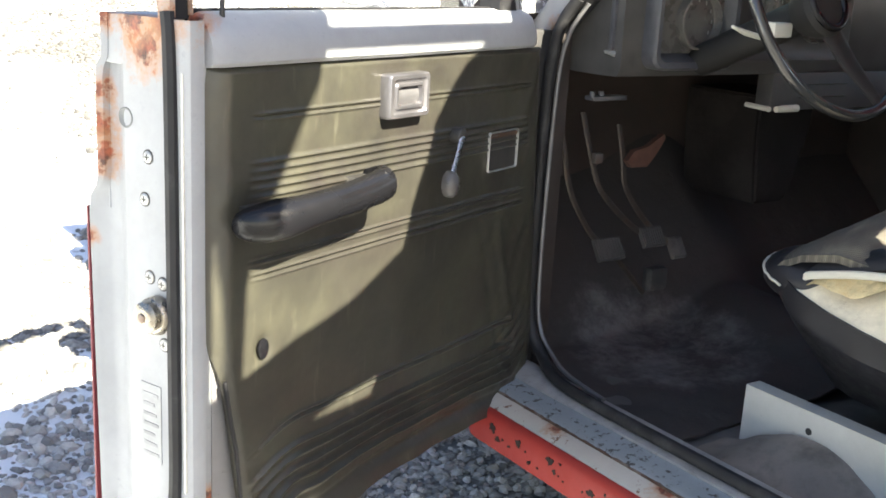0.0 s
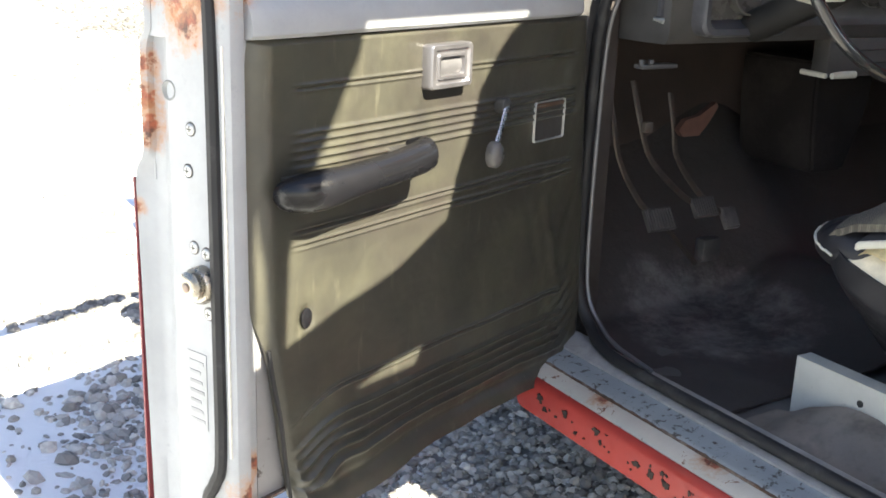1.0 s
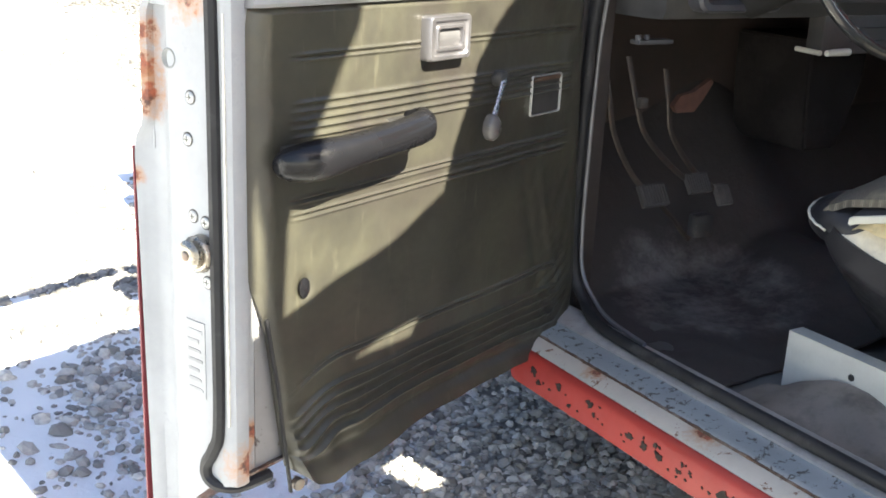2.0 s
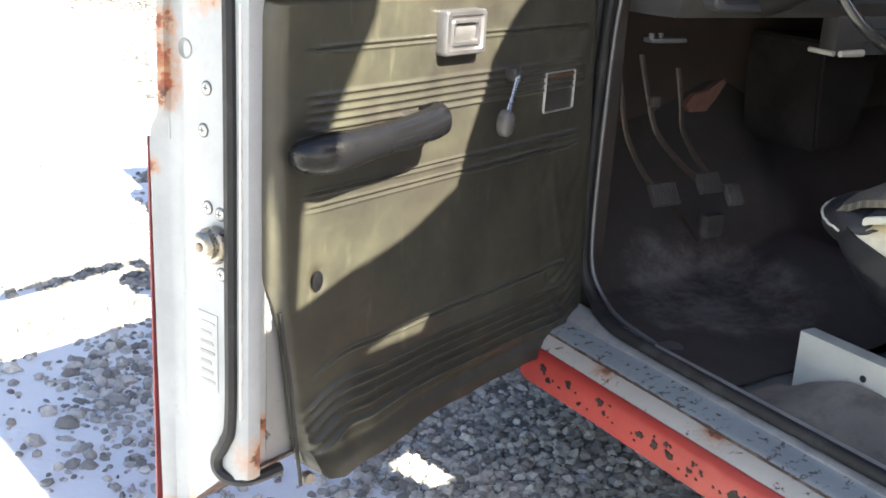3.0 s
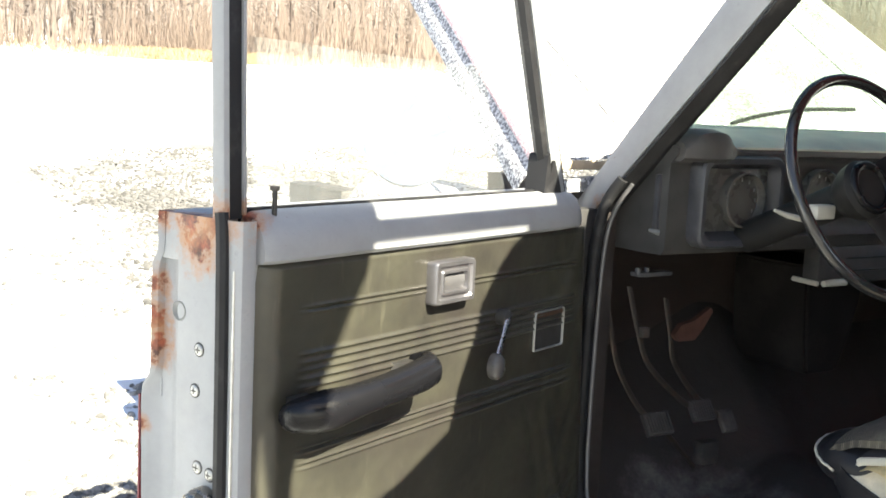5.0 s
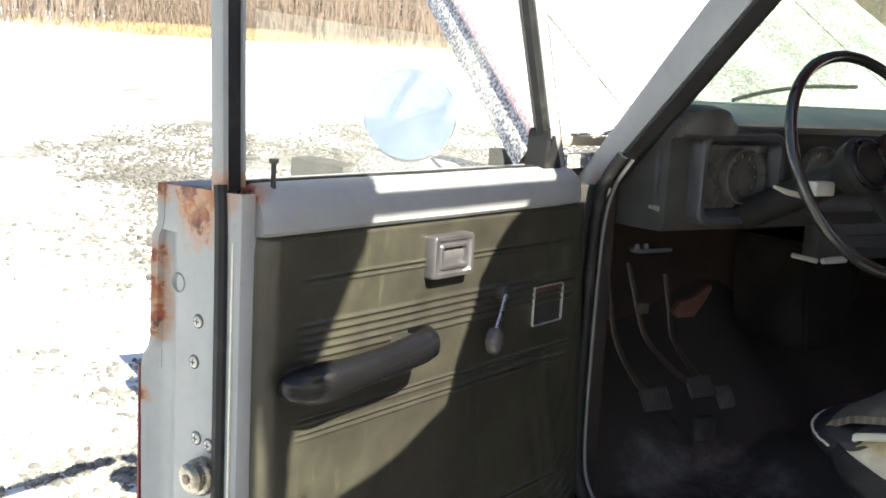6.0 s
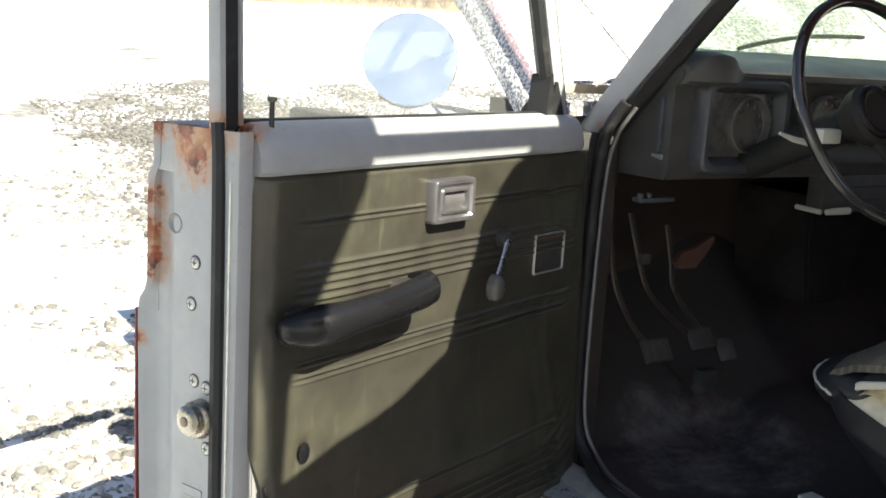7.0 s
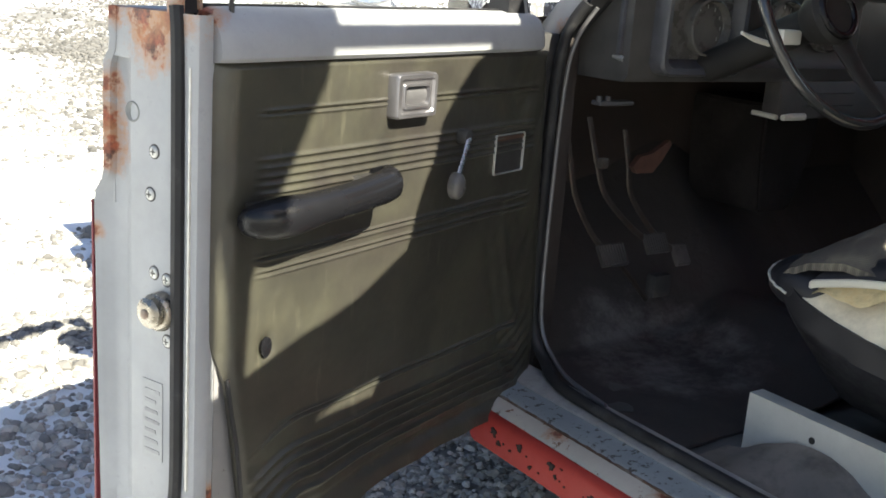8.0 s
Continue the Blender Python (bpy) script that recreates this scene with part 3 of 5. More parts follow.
def build_door():
    # outer skin and latch face in one shell
    edge = [(0.24, -0.2), (0.9, -0.212), (0.925, -0.208), (0.945, -0.19), (1.105, -0.19), (1.13, -0.176), (1.195, -0.176)]
    zb = lambda w: 0.246 + max(0, min(1, (w + 0.2) / 0.16)) * 0.15
    bm = bmesh.new()
    rings = []
    nz = 60
    for k in range(nz + 1):
        f = k / nz
        row = []
        zm = lerp(0.246, 1.19, f)
        we = curve1(zm, edge)
        rag = 0.004 * noise.noise(Vector((zm * 40, 1, 2))) * (1 if zm > 0.93 else 0.2)
        prof = [(-0.022, 0.925), (-0.02, 0.948), (-0.002, 0.955), (0.0, 0.968), (-0.003, 0.979), (-0.012, 0.984), (-0.06, 0.986), (-0.128, 0.986),
                (-0.14, 0.982), (-0.15, 0.974), (-0.165, 0.971), (we * 0.45 - 0.165 * 0.55, 0.974), (we + 0.012, 0.985), (we + 0.003 + rag, 0.99), (we + rag, 0.988), (we - 0.002 + rag, 0.9)]
        for w, u in prof:
            z = lerp(zb(w), 1.19, f)
            row.append(D(u, w, z))
        rings.append(row)
    vr = [[bm.verts.new(p) for p in r] for r in rings]
    for a, b in zip(vr, vr[1:]):
        for i in range(len(a) - 1):
            bm.faces.new((a[i], a[i + 1], b[i + 1], b[i]))
    # hinge end and top
    block(bm, (0.0, -0.176, 1.12), (0.984, -0.058, 1.19), D, 0.004)
    door = part("door", bm, M_white, truck, "open truck door, white inside with rusted edges and a red skin")
    bm = bmesh.new()
    block(bm, (0.0, -0.178, 0.40), (0.9245, -0.021, 1.12), D)
    part("inner_panel", bm, M_inner, door, "grimy grey inner door panel")
    bm = bmesh.new()
    block(bm, (-0.02, -0.219, 0.243), (0.9885, -0.2145, 0.905), D, 0.0015)
    part("outer_skin", bm, M_rededge, door, "faded red outer door skin")
    bm = bmesh.new()
    block(bm, (-0.02, -0.184, 0.905), (0.975, -0.18, 1.186), D, 0.0015)
    part("upper_skin", bm, M_white, door, "white upper outer skin")
    # slanting rusty bottom
    bm = bmesh.new()
    sheet(bm, lambda s, t: D(lerp(0.0, 0.984, s), lerp(-0.205, -0.012, t), zb(lerp(-0.205, -0.012, t)) + 0.002), 30, 6, (0, 0, 0.004))
    part("bottom_rail", bm, painted("rusty_underside_paint", (0.2, 0.16, 0.14), chips=0.45, chip_col=(0.08, 0.035, 0.02)), door, "rusted bottom rail")

    # belt rail
    bm = bmesh.new()
    prof = [(-0.046, 1.126), (0.002, 1.126), (0.008, 1.132), (0.0085, 1.145), (0.004, 1.165), (-0.008, 1.186), (-0.024, 1.197), (-0.04, 1.2), (-0.046, 1.199)]
    us = [0.05, 0.053, 0.06, 0.075, 0.15, 0.3, 0.5, 0.7, 0.88, 0.925, 0.94, 0.946]
    sc = [0.55, 0.75, 0.9, 0.97, 1, 1, 1, 1, 1, 0.97, 0.85, 0.6]
    loft(bm, [[D(u, -0.046 + (w + 0.046) * s, 1.126 + (z - 1.126) * (0.5 + 0.5 * s) + 0.0015 * noise.noise(Vector((u * 9, w * 30, 0)))) for w, z in prof] for u, s in zip(us, sc)])
    part("belt_rail", bm, M_white, door, "white painted belt rail, chipped")
    bm = bmesh.new()
    block(bm, (0.06, -0.058, 1.17), (0.94, -0.0475, 1.203), D, 0.002)
    part("window_wiper_strip", bm, M_rubber, door, "black rubber strip along the window slot")

    # trim panel: sewn lines, pleats, a loose lower edge
    seams = [1.052, 0.835, 0.81, 0.553]
    pleats = [0.985, 0.972, 0.959, 0.946, 0.933]
    low = [0.505, 0.485, 0.465, 0.445, 0.425]

    def relief(u, z0):
        h, z = 0.0, z0
        inset = max(0, min(1, (0.87 - u) / 0.03)) * max(0, min(1, (u - 0.06) / 0.03))
        zc = z + 2.4 * max(0, u - 0.74) ** 2 * max(0, min(1, (0.62 - z) / 0.06))  # low seams droop towards the latch end
        for c in seams:
            z = zc if c < 0.6 else z0
            h += inset * (0.0026 * math.exp(-((z - c - 0.0045) / 0.0024) ** 2) - 0.0024 * math.exp(-((z - c) / 0.0018) ** 2) + 0.0026 * math.exp(-((z - c + 0.0045) / 0.0024) ** 2))
        z = z0
        for c in pleats:
            h += inset * 0.005 * math.exp(-((z - c) / 0.003) ** 2)
        for c in low:
            h += inset * 0.0085 * math.exp(-((zc - c - 0.0015) / (0.0024 if zc > c + 0.0015 else 0.006)) ** 2)
        z = z0
        h += 0.0035 * noise.noise(Vector((u * 4, z * 6, 0.5))) + 0.0018 * noise.noise(Vector((u * 16, z * 13, 1.5))) + 0.0022 * max(0, min(1, (0.26 - u) / 0.1)) * noise.noise(Vector((u * 34 + z * 14, z * 5, 6.5)))
        for d, s in ((0.10, 1), (0.16, -0.7)):  # drawn folds at the front edge
            h += 0.004 * s * math.exp(-((u - d - 0.35 * (z - 0.6)) / 0.016) ** 2) * max(0, min(1, (0.86 - z) / 0.2)) * max(0, min(1, (z - 0.42) / 0.1))
        h += (0.03 * max(0, (0.452 - z) / 0.1) ** 1.2 - 0.007 * math.exp(-((z - 0.395) / 0.01) ** 2)) * max(0, min(1, (u - 0.02) / 0.15))  # flared hem with a valley above it
        k = max(0, (0.5 - z) / 0.15)
        fan = math.exp(-((u - 0.07) / 0.055) ** 2 - ((z - 0.5) / 0.075) ** 2)
        h += 0.003 * fan * math.sin((0.55 * u + z + 0.01 * noise.noise(Vector((u * 8, z * 8, 3)))) * 210)
        sag = math.exp(-((u - 0.78) / 0.09) ** 2 - ((z - 0.43) / 0.05) ** 2)
        h += 0.003 * sag * math.sin((u - 0.7 * z) * 48 + 3 * noise.noise(Vector((u * 6, z * 9, 2))))
        h += k * 0.010 * noise.noise(Vector((u * 9, z * 9, 4))) + 0.012 * k * max(0, (u - 0.6) / 0.3)
        h -= 0.012 * math.exp(-((u - 0.835) / 0.014) ** 2 - ((z - 0.69) / 0.02) ** 2)  # dent
        return h

    def card(s, t):
        z = lerp(0.358, 1.124, t)
        hang = curve1(lerp(0.0, 0.87, s), [(0.0, -0.006), (0.03, -0.006), (0.25, 0.014), (0.6, 0.01), (0.7, -0.012), (0.8, -0.014), (0.84, 0.0), (0.87, 0.03)]) * max(0, (0.5 - z) / 0.148)
        ur = curve1(z, [(0.35, 0.868), (0.40, 0.877), (0.56, 0.9), (0.65, 0.915), (0.72, 0.937), (1.0, 0.944), (1.09, 0.942), (1.13, 0.932)])
        ul = curve1(z, [(0.35, 0.02), (0.36, 0.0), (0.40, -0.02), (0.5, -0.022), (1.13, 0.03)])
        u = lerp(ul, ur, s)
        roll = 0.016 * max(0, min(1, (u - 0.905) / 0.03)) * max(0, min(1, (z - 0.6) / 0.1))
        edge_soft = min(1, (1 - s) / 0.02, s / 0.02, (1 - t) / 0.01)
        return D(u, relief(u, z) * edge_soft - 0.006 * (1 - edge_soft) - roll, z + hang + 0.004 * noise.noise(Vector((u * 5, 0, 7))) * (1 - t))

    bm = bmesh.new()
    sheet(bm, card, 150, 560, D(0, -0.006, 0))
    part("trim_panel", bm, M_card, door, "olive-black pleated vinyl trim panel, hem coming loose")
    # dark disc stands in for the shade in the dent
    bm = bmesh.new()
    c = D(0.835, -0.004, 0.69)
    disc(bm, c, D(0, 1, 0), 0.0115, 0.004, 18, 0.002)
    for v in bm.verts:
        v.co.z = 0.69 + (v.co.z - 0.69) * 1.45
    part("dent_shade", bm, M_arm, door, "black oval disc standing in for the shade in the dent")
    # limp piping hanging off the panel's rear edge
    bm = bmesh.new()
    tube(bm, smooth_path([D(0.918, 0.0, 0.66), D(0.911, 0.004, 0.6), D(0.9, 0.006, 0.54), D(0.888, 0.006, 0.45), D(0.876, 0.006, 0.375), D(0.87, 0.004, 0.345)]), 0.0035, 6)
    part("piping", bm, M_rubber, door, "loose black piping")
    # clip at the foot
    bm = bmesh.new()
    disc(bm, D(0.852, -0.002, 0.352), D(0.2, 1, 0), 0.011, 0.012, 12)
    part("panel_clip", bm, M_steel, door, "rusty panel clip")

    # armrest: thin grip in front, broad rest behind
    bm = bmesh.new()
    rings = []
    for u, w, z, a, b in ((0.592, 0.012, 0.926, 0.010, 0.016), (0.587, 0.030, 0.926, 0.018, 0.024), (0.589, 0.044, 0.926, 0.024, 0.028), (0.6, 0.054, 0.925, 0.027, 0.029), (0.63, 0.059, 0.922, 0.0275, 0.0285),
                          (0.68, 0.061, 0.918, 0.027, 0.0275), (0.73, 0.061, 0.914, 0.0265, 0.027), (0.79, 0.06, 0.911, 0.027, 0.027), (0.825, 0.057, 0.908, 0.029, 0.0285),
                          (0.846, 0.054, 0.906, 0.031, 0.031), (0.87, 0.05, 0.904, 0.032, 0.033), (0.9, 0.044, 0.902, 0.029, 0.031), (0.922, 0.036, 0.901, 0.024, 0.027), (0.934, 0.029, 0.9, 0.018, 0.021), (0.94, 0.024, 0.9, 0.009, 0.011)):
        u, z, b = 0.922 - (0.94 - u) * 0.895, z + 0.006, b * 0.93
        rings.append([D(u, w + a * math.cos(q) * (1 if math.cos(q) > 0 else 0.8), z + b * math.copysign(abs(math.sin(q)) ** 0.8, math.sin(q))) for q in (2 * math.pi * k / 20 for k in range(20))])
    loft(bm, rings)
    part("armrest", bm, M_arm, door, "glossy black vinyl armrest")
    bm = bmesh.new()
    prism(bm, [(0.85, 0.0), (0.85, 0.03), (0.89, 0.03), (0.89, 0.0)], 0.885, 0.925, lambda z, u, w: D(u, w, z))
    part("armrest_bracket", bm, M_dark, door)
    bm = bmesh.new()
    prism(bm, [(0.596, 0.0), (0.596, 0.04), (0.625, 0.045), (0.65, 0.0)], 0.91, 0.938, lambda z, u, w: D(u, w, z))
    part("armrest_bracket", bm, M_dark, door)

    # pull handle in a chrome bezel
    def rect_ring(u0, u1, z0, z1, w, r=0.006, n=4):
        out = []
        for cu, cz, a0 in ((u1 - r, z1 - r, 0), (u0 + r, z1 - r, 90), (u0 + r, z0 + r, 180), (u1 - r, z0 + r, 270)):
            for k in range(n + 1):
                a = radians(a0 + 90 * k / n)
                out.append(D(cu + r * math.cos(a), w, cz + r * math.sin(a)))
        return out

    def bezel(levels):
        b = bmesh.new()
        loft(b, [rect_ring(*q) for q in levels], caps=False)
        return b

    bm = bezel([(0.4535, 0.5675, 1.024, 1.099, 0.0), (0.4535, 0.5675, 1.024, 1.099, 0.018), (0.456, 0.565, 1.026, 1.097, 0.0225), (0.463, 0.558, 1.032, 1.091, 0.0225),
                (0.466, 0.555, 1.035, 1.088, 0.018), (0.471, 0.55, 1.039, 1.084, 0.018), (0.473, 0.548, 1.041, 1.082, 0.022), (0.477, 0.544, 1.045, 1.078, 0.022), (0.48, 0.541, 1.048, 1.075, 0.004)])
    part("handle_bezel", bm, M_bezel, door, "square chrome handle bezel")
    bm = bmesh.new()
    sheet(bm, lambda s, t: D(lerp(0.479, 0.542, s), 0.013 + 0.004 * math.sin(math.pi * t), lerp(1.046, 1.077, t)), 8, 8, D(0, -0.008, 0))
    part("pull_paddle", bm, M_paddle, door, "grey paddle of the inside handle")

    # window crank
    bm = bmesh.new()
    disc(bm, D(0.342, 0.002, 0.975), D(0, 1, 0), 0.0155, 0.021, 20, 0.004)
    part("crank_boss", bm, M_dark, door, "dark crank boss")
    bm = bmesh.new()
    tube(bm, [D(0.343, 0.023, 0.976), D(0.368, 0.03, 0.943), D(0.39, 0.036, 0.912)], [0.0075, 0.0052, 0.007], 8, flat=0.55, side=D(1, 0, 0))
    part("window_crank", bm, M_dullchrome, door, "dull chrome window crank arm")
    bm = bmesh.new()
    disc(bm, D(0.403, 0.034, 0.897), D(0, 1, 0), 0.0185, 0.018, 20, 0.006, 0.3)
    for v in bm.verts:
        v.co.z = 0.897 + (v.co.z - 0.897) * 1.3
    part("crank_knob", bm, M_knob, door, "grey crank knob")

    # opening with a worn bright frame
    bm = bezel([(0.109, 0.219, 0.887, 0.967, 0.001), (0.109, 0.219, 0.887, 0.967, 0.005), (0.1095, 0.2185, 0.8875, 0.9665, 0.006), (0.1112, 0.2168, 0.8892, 0.9648, 0.006), (0.112, 0.216, 0.89, 0.964, 0.001)])
    part("recess_frame", bm, M_zinc, door, "thin bright frame of the small recess")
    bm = bmesh.new()
    block(bm, (0.113, -0.002, 0.891), (0.215, 0.002, 0.963), D)
    part("recess_plate", bm, M_dark, door, "matt black recess plate")
    bm = bmesh.new()
    block(bm, (0.114, 0.0022, 0.9545), (0.214, 0.0045, 0.9625), D, 0.001)
    part("recess_tab", bm, simple("rusty_tab", (0.13, 0.075, 0.05), 0.6, 0.3), door, "rusty tab in the recess")

    # seal round the latch edge
    bm = bmesh.new()
    path = smooth_path([D(0.986, -0.04, 1.2), D(0.987, -0.035, 1.15), D(0.988, -0.032, 1.0), D(0.988, -0.031, 0.7), D(0.988, -0.032, 0.5), D(0.99, -0.045, 0.45), D(0.99, -0.062, 0.42), D(0.988, -0.06, 0.398),
                        D(0.984, -0.04, 0.388), D(0.96, -0.02, 0.384), D(0.9, -0.015, 0.382)])
    tube(bm, path, 0.0105, 8)
    part("door_seal", bm, M_rubber, door, "black rubber door seal")
    bm = bmesh.new()
    tube(bm, smooth_path([D(0.983, -0.014, 1.12), D(0.984, -0.013, 0.8), D(0.984, -0.013, 0.5)]), 0.0028, 6)
    part("bright_strip", bm, M_zinc, door, "thin dull metal strip")

    # screws and latch
    def screw(w, z, r=0.0085):
        b = bmesh.new()
        disc(b, D(0.985, w, z), D(1, 0, 0), r, 0.0035, 16, 0.0008, 0.3)
        s = part("screw", b, M_zinc, door, "dull zinc screw")
        b = bmesh.new()
        disc(b, D(0.9845, w, z), D(1, 0, 0), r * 1.28, 0.0022, 16)
        part("screw_washer", b, M_grime, s)
        c = bmesh.new()
        block(c, (0.9885, w - r * 0.55, z - 0.0009), (0.9898, w + r * 0.55, z + 0.0009), D)
        block(c, (0.9884, w - 0.0009, z - r * 0.55), (0.9897, w + 0.0009, z + r * 0.55), D)
        part("screw_slot", c, M_dark, s)

    for w, z in ((-0.082, 0.997), (-0.090, 0.935), (-0.082, 0.821), (-0.055, 0.816), (-0.053, 0.724)):
        screw(w, z)
    bm = bmesh.new()
    disc(bm, D(0.984, -0.062, 0.770), D(1, 0.1, 0), 0.028, 0.022, 24, 0.0, 0.2)
    disc(bm, D(1.006, -0.063, 0.771), D(1, 0.05, 0), 0.0225, 0.012, 20, 0.002, 0.35)
    block(bm, (0.986, -0.085, 0.742), (1.0, -0.05, 0.752), D, 0.003)
    latch = part("latch_rotor", bm, simple("dirty_zinc", (0.45, 0.42, 0.36), 0.3, 0.85, dirt=(0.12, 0.085, 0.055), dirt_amt=0.8, scale=60), door, "dirty zinc latch rotor")
    bm = bmesh.new()
    disc(bm, D(1.0185, -0.063, 0.771), D(1, 0.05, 0), 0.0075, 0.003, 16, 0.001)
    part("latch_pin", bm, M_steel, latch)
    # dimple, drawn as a darker grey disc, and faded sticker
    bm = bmesh.new()
    disc(bm, D(0.9825, -0.128, 1.047), D(1, 0, 0), 0.015, 0.0045, 16, -0.004)
    part("dimple_disc", bm, simple("dimple_grey", (0.2, 0.205, 0.2), 0.6), door, "darker grey disc in place of the recessed dimple")
    bm = bmesh.new()
    block(bm, (0.9862, -0.105, 0.53), (0.9872, -0.062, 0.655), D)
    sticker = part("sticker", bm, simple("faded_sticker", (0.345, 0.35, 0.352), 0.6, var=0.12, scale=60), door, "faded illegible paper sticker")
    for k in range(7):
        bm = bmesh.new()
        block(bm, (0.9868, -0.1, 0.54 + k * 0.016), (0.9879, -0.068 - 0.004 * (k % 3), 0.545 + k * 0.016), D)
        part("print_bar", bm, simple("faded_print", (0.325, 0.33, 0.33), 0.7), sticker) if k == 0 else part("print_bar", bm, bpy.data.materials["faded_print"], sticker)

    # window frame
    lean = lambda u, z: u + (z - 1.2) * 0.03
    bm = bmesh.new()
    prism(bm, [(0.9805, -0.03), (0.988, -0.032), (0.991, -0.038), (0.99, -0.054), (0.9805, -0.06)], 1.185, 1.72, lambda z, u, w: D(lean(u, z), w, z))
    prism(bm, [(0.945, -0.034), (0.953, -0.031), (0.953, -0.08), (0.945, -0.08)], 1.195, 1.70, lambda z, u, w: D(lean(u, z), w, z))
    prism(bm, [(-0.035, -0.012), (0.035, -0.012), (0.035, 0.012), (-0.035, 0.012)], 0.33, 0.96, lambda u, q, p: D(u, -0.055 + p, 1.725 + q * 0.6))
    part("window_frame", bm, M_white, door, "white painted window frame with a rusty foot")
    bm = bmesh.new()
    prism(bm, [(0.953, -0.036), (0.9805, -0.034), (0.9805, -0.06), (0.953, -0.075)], 1.19, 1.70, lambda z, u, w: D(lean(u, z), w, z))
    part("glass_channel", bm, M_rubber, door, "black felt glass channel")
    post = lambda z, u: u + 0.012 + (z - 1.2) * 0.35
    bm = bmesh.new()
    prism(bm, [(0.07, -0.03), (0.106, -0.03), (0.106, -0.07), (0.07, -0.07)], 1.195, 1.72, lambda z, u, w: D(post(z, u), w, z))
    part("front_frame", bm, M_white, door, "slanting white front frame of the window")
    bm = bmesh.new()
    prism(bm, [(0.106, -0.034), (0.123, -0.036), (0.125, -0.05), (0.106, -0.068)], 1.195, 1.71, lambda z, u, w: D(post(z, u), w, z))
    prism(bm, [(0.06, -0.034), (0.07, -0.032), (0.07, -0.066), (0.06, -0.066)], 1.195, 1.48, lambda z, u, w: D(post(z, u), w, z), 4)
    part("frame_rubber", bm, M_rubber, door, "cracked black rubber along the front frame")
    bm = bmesh.new()
    prism(bm, [(0.166, 1.195), (0.157, 1.272), (0.15, 1.276), (0.144, 1.235), (0.136, 1.262), (0.13, 1.262), (0.105, 1.21), (0.1, 1.195)], -0.072, -0.026, lambda w, u, z: D(u, w, z))
    part("corner_rubber", bm, M_rubber, door, "black rubber corner block")
    # lock pin
    bm = bmesh.new()
    tube(bm, [D(0.903, -0.022, 1.19), D(0.903, -0.022, 1.229), D(0.903, -0.022, 1.2295), D(0.903, -0.022, 1.236)], [0.004, 0.004, 0.0072, 0.0075], 10)
    part("lock_pin", bm, M_dark, door, "black lock pin")
    # glass, half lowered
    bm = bmesh.new()
    prism(bm, [(0.952, 1.1), (0.952, 1.447), (0.72, 1.44), (0.372, 1.434), (0.36, 1.425), (0.225, 1.1)], -0.0545, -0.0505, lambda w, u, z: D(u, w, z))
    g = part("window_glass", bm, M_glass, door, "dusty half-lowered window glass", 0)
    g.visible_shadow = False
    # mirror
    mc = D(0.258, -0.30, 1.287)
    eye = Vector((-1.455, -1.74, 1.34))
    nrm = (eye - mc).normalized()
    nrm = (nrm + Vector((0, 0, 0.19))).normalized()
    bm = bmesh.new()
    disc(bm, mc - nrm * 0.022, nrm, 0.097, 0.021, 48, 0.0, 0.2)
    housing = part("mirror_housing", bm, M_chrome, door, "round chrome mirror housing")
    bm = bmesh.new()
    x = nrm.orthogonal().normalized()
    y = nrm.cross(x)
    loft(bm, [[mc + nrm * h + r * (math.cos(2 * math.pi * k / 48) * x + math.sin(2 * math.pi * k / 48) * y) for k in range(48)]
              for r, h in ((0.094, -0.002), (0.094, 0.0005), (0.07, 0.0009), (0.045, 0.0012), (0.02, 0.00135), (0.001, 0.0014))])
    part("mirror_glass", bm, M_mirror, housing, "round mirror glass full of blue sky")
    bm = bmesh.new()
    tube(bm, smooth_path([mc - nrm * 0.02, mc - nrm * 0.045 + Vector((0.02, 0, -0.05)), D(0.19, -0.26, 1.17), D(0.185, -0.2, 1.14)]), 0.0075, 10)
    disc(bm, D(0.185, -0.192, 1.14), D(0, -1, 0), 0.025, 0.012, 20)
    part("mirror_arm", bm, M_chrome, door, "chrome mirror arm")


build_door()


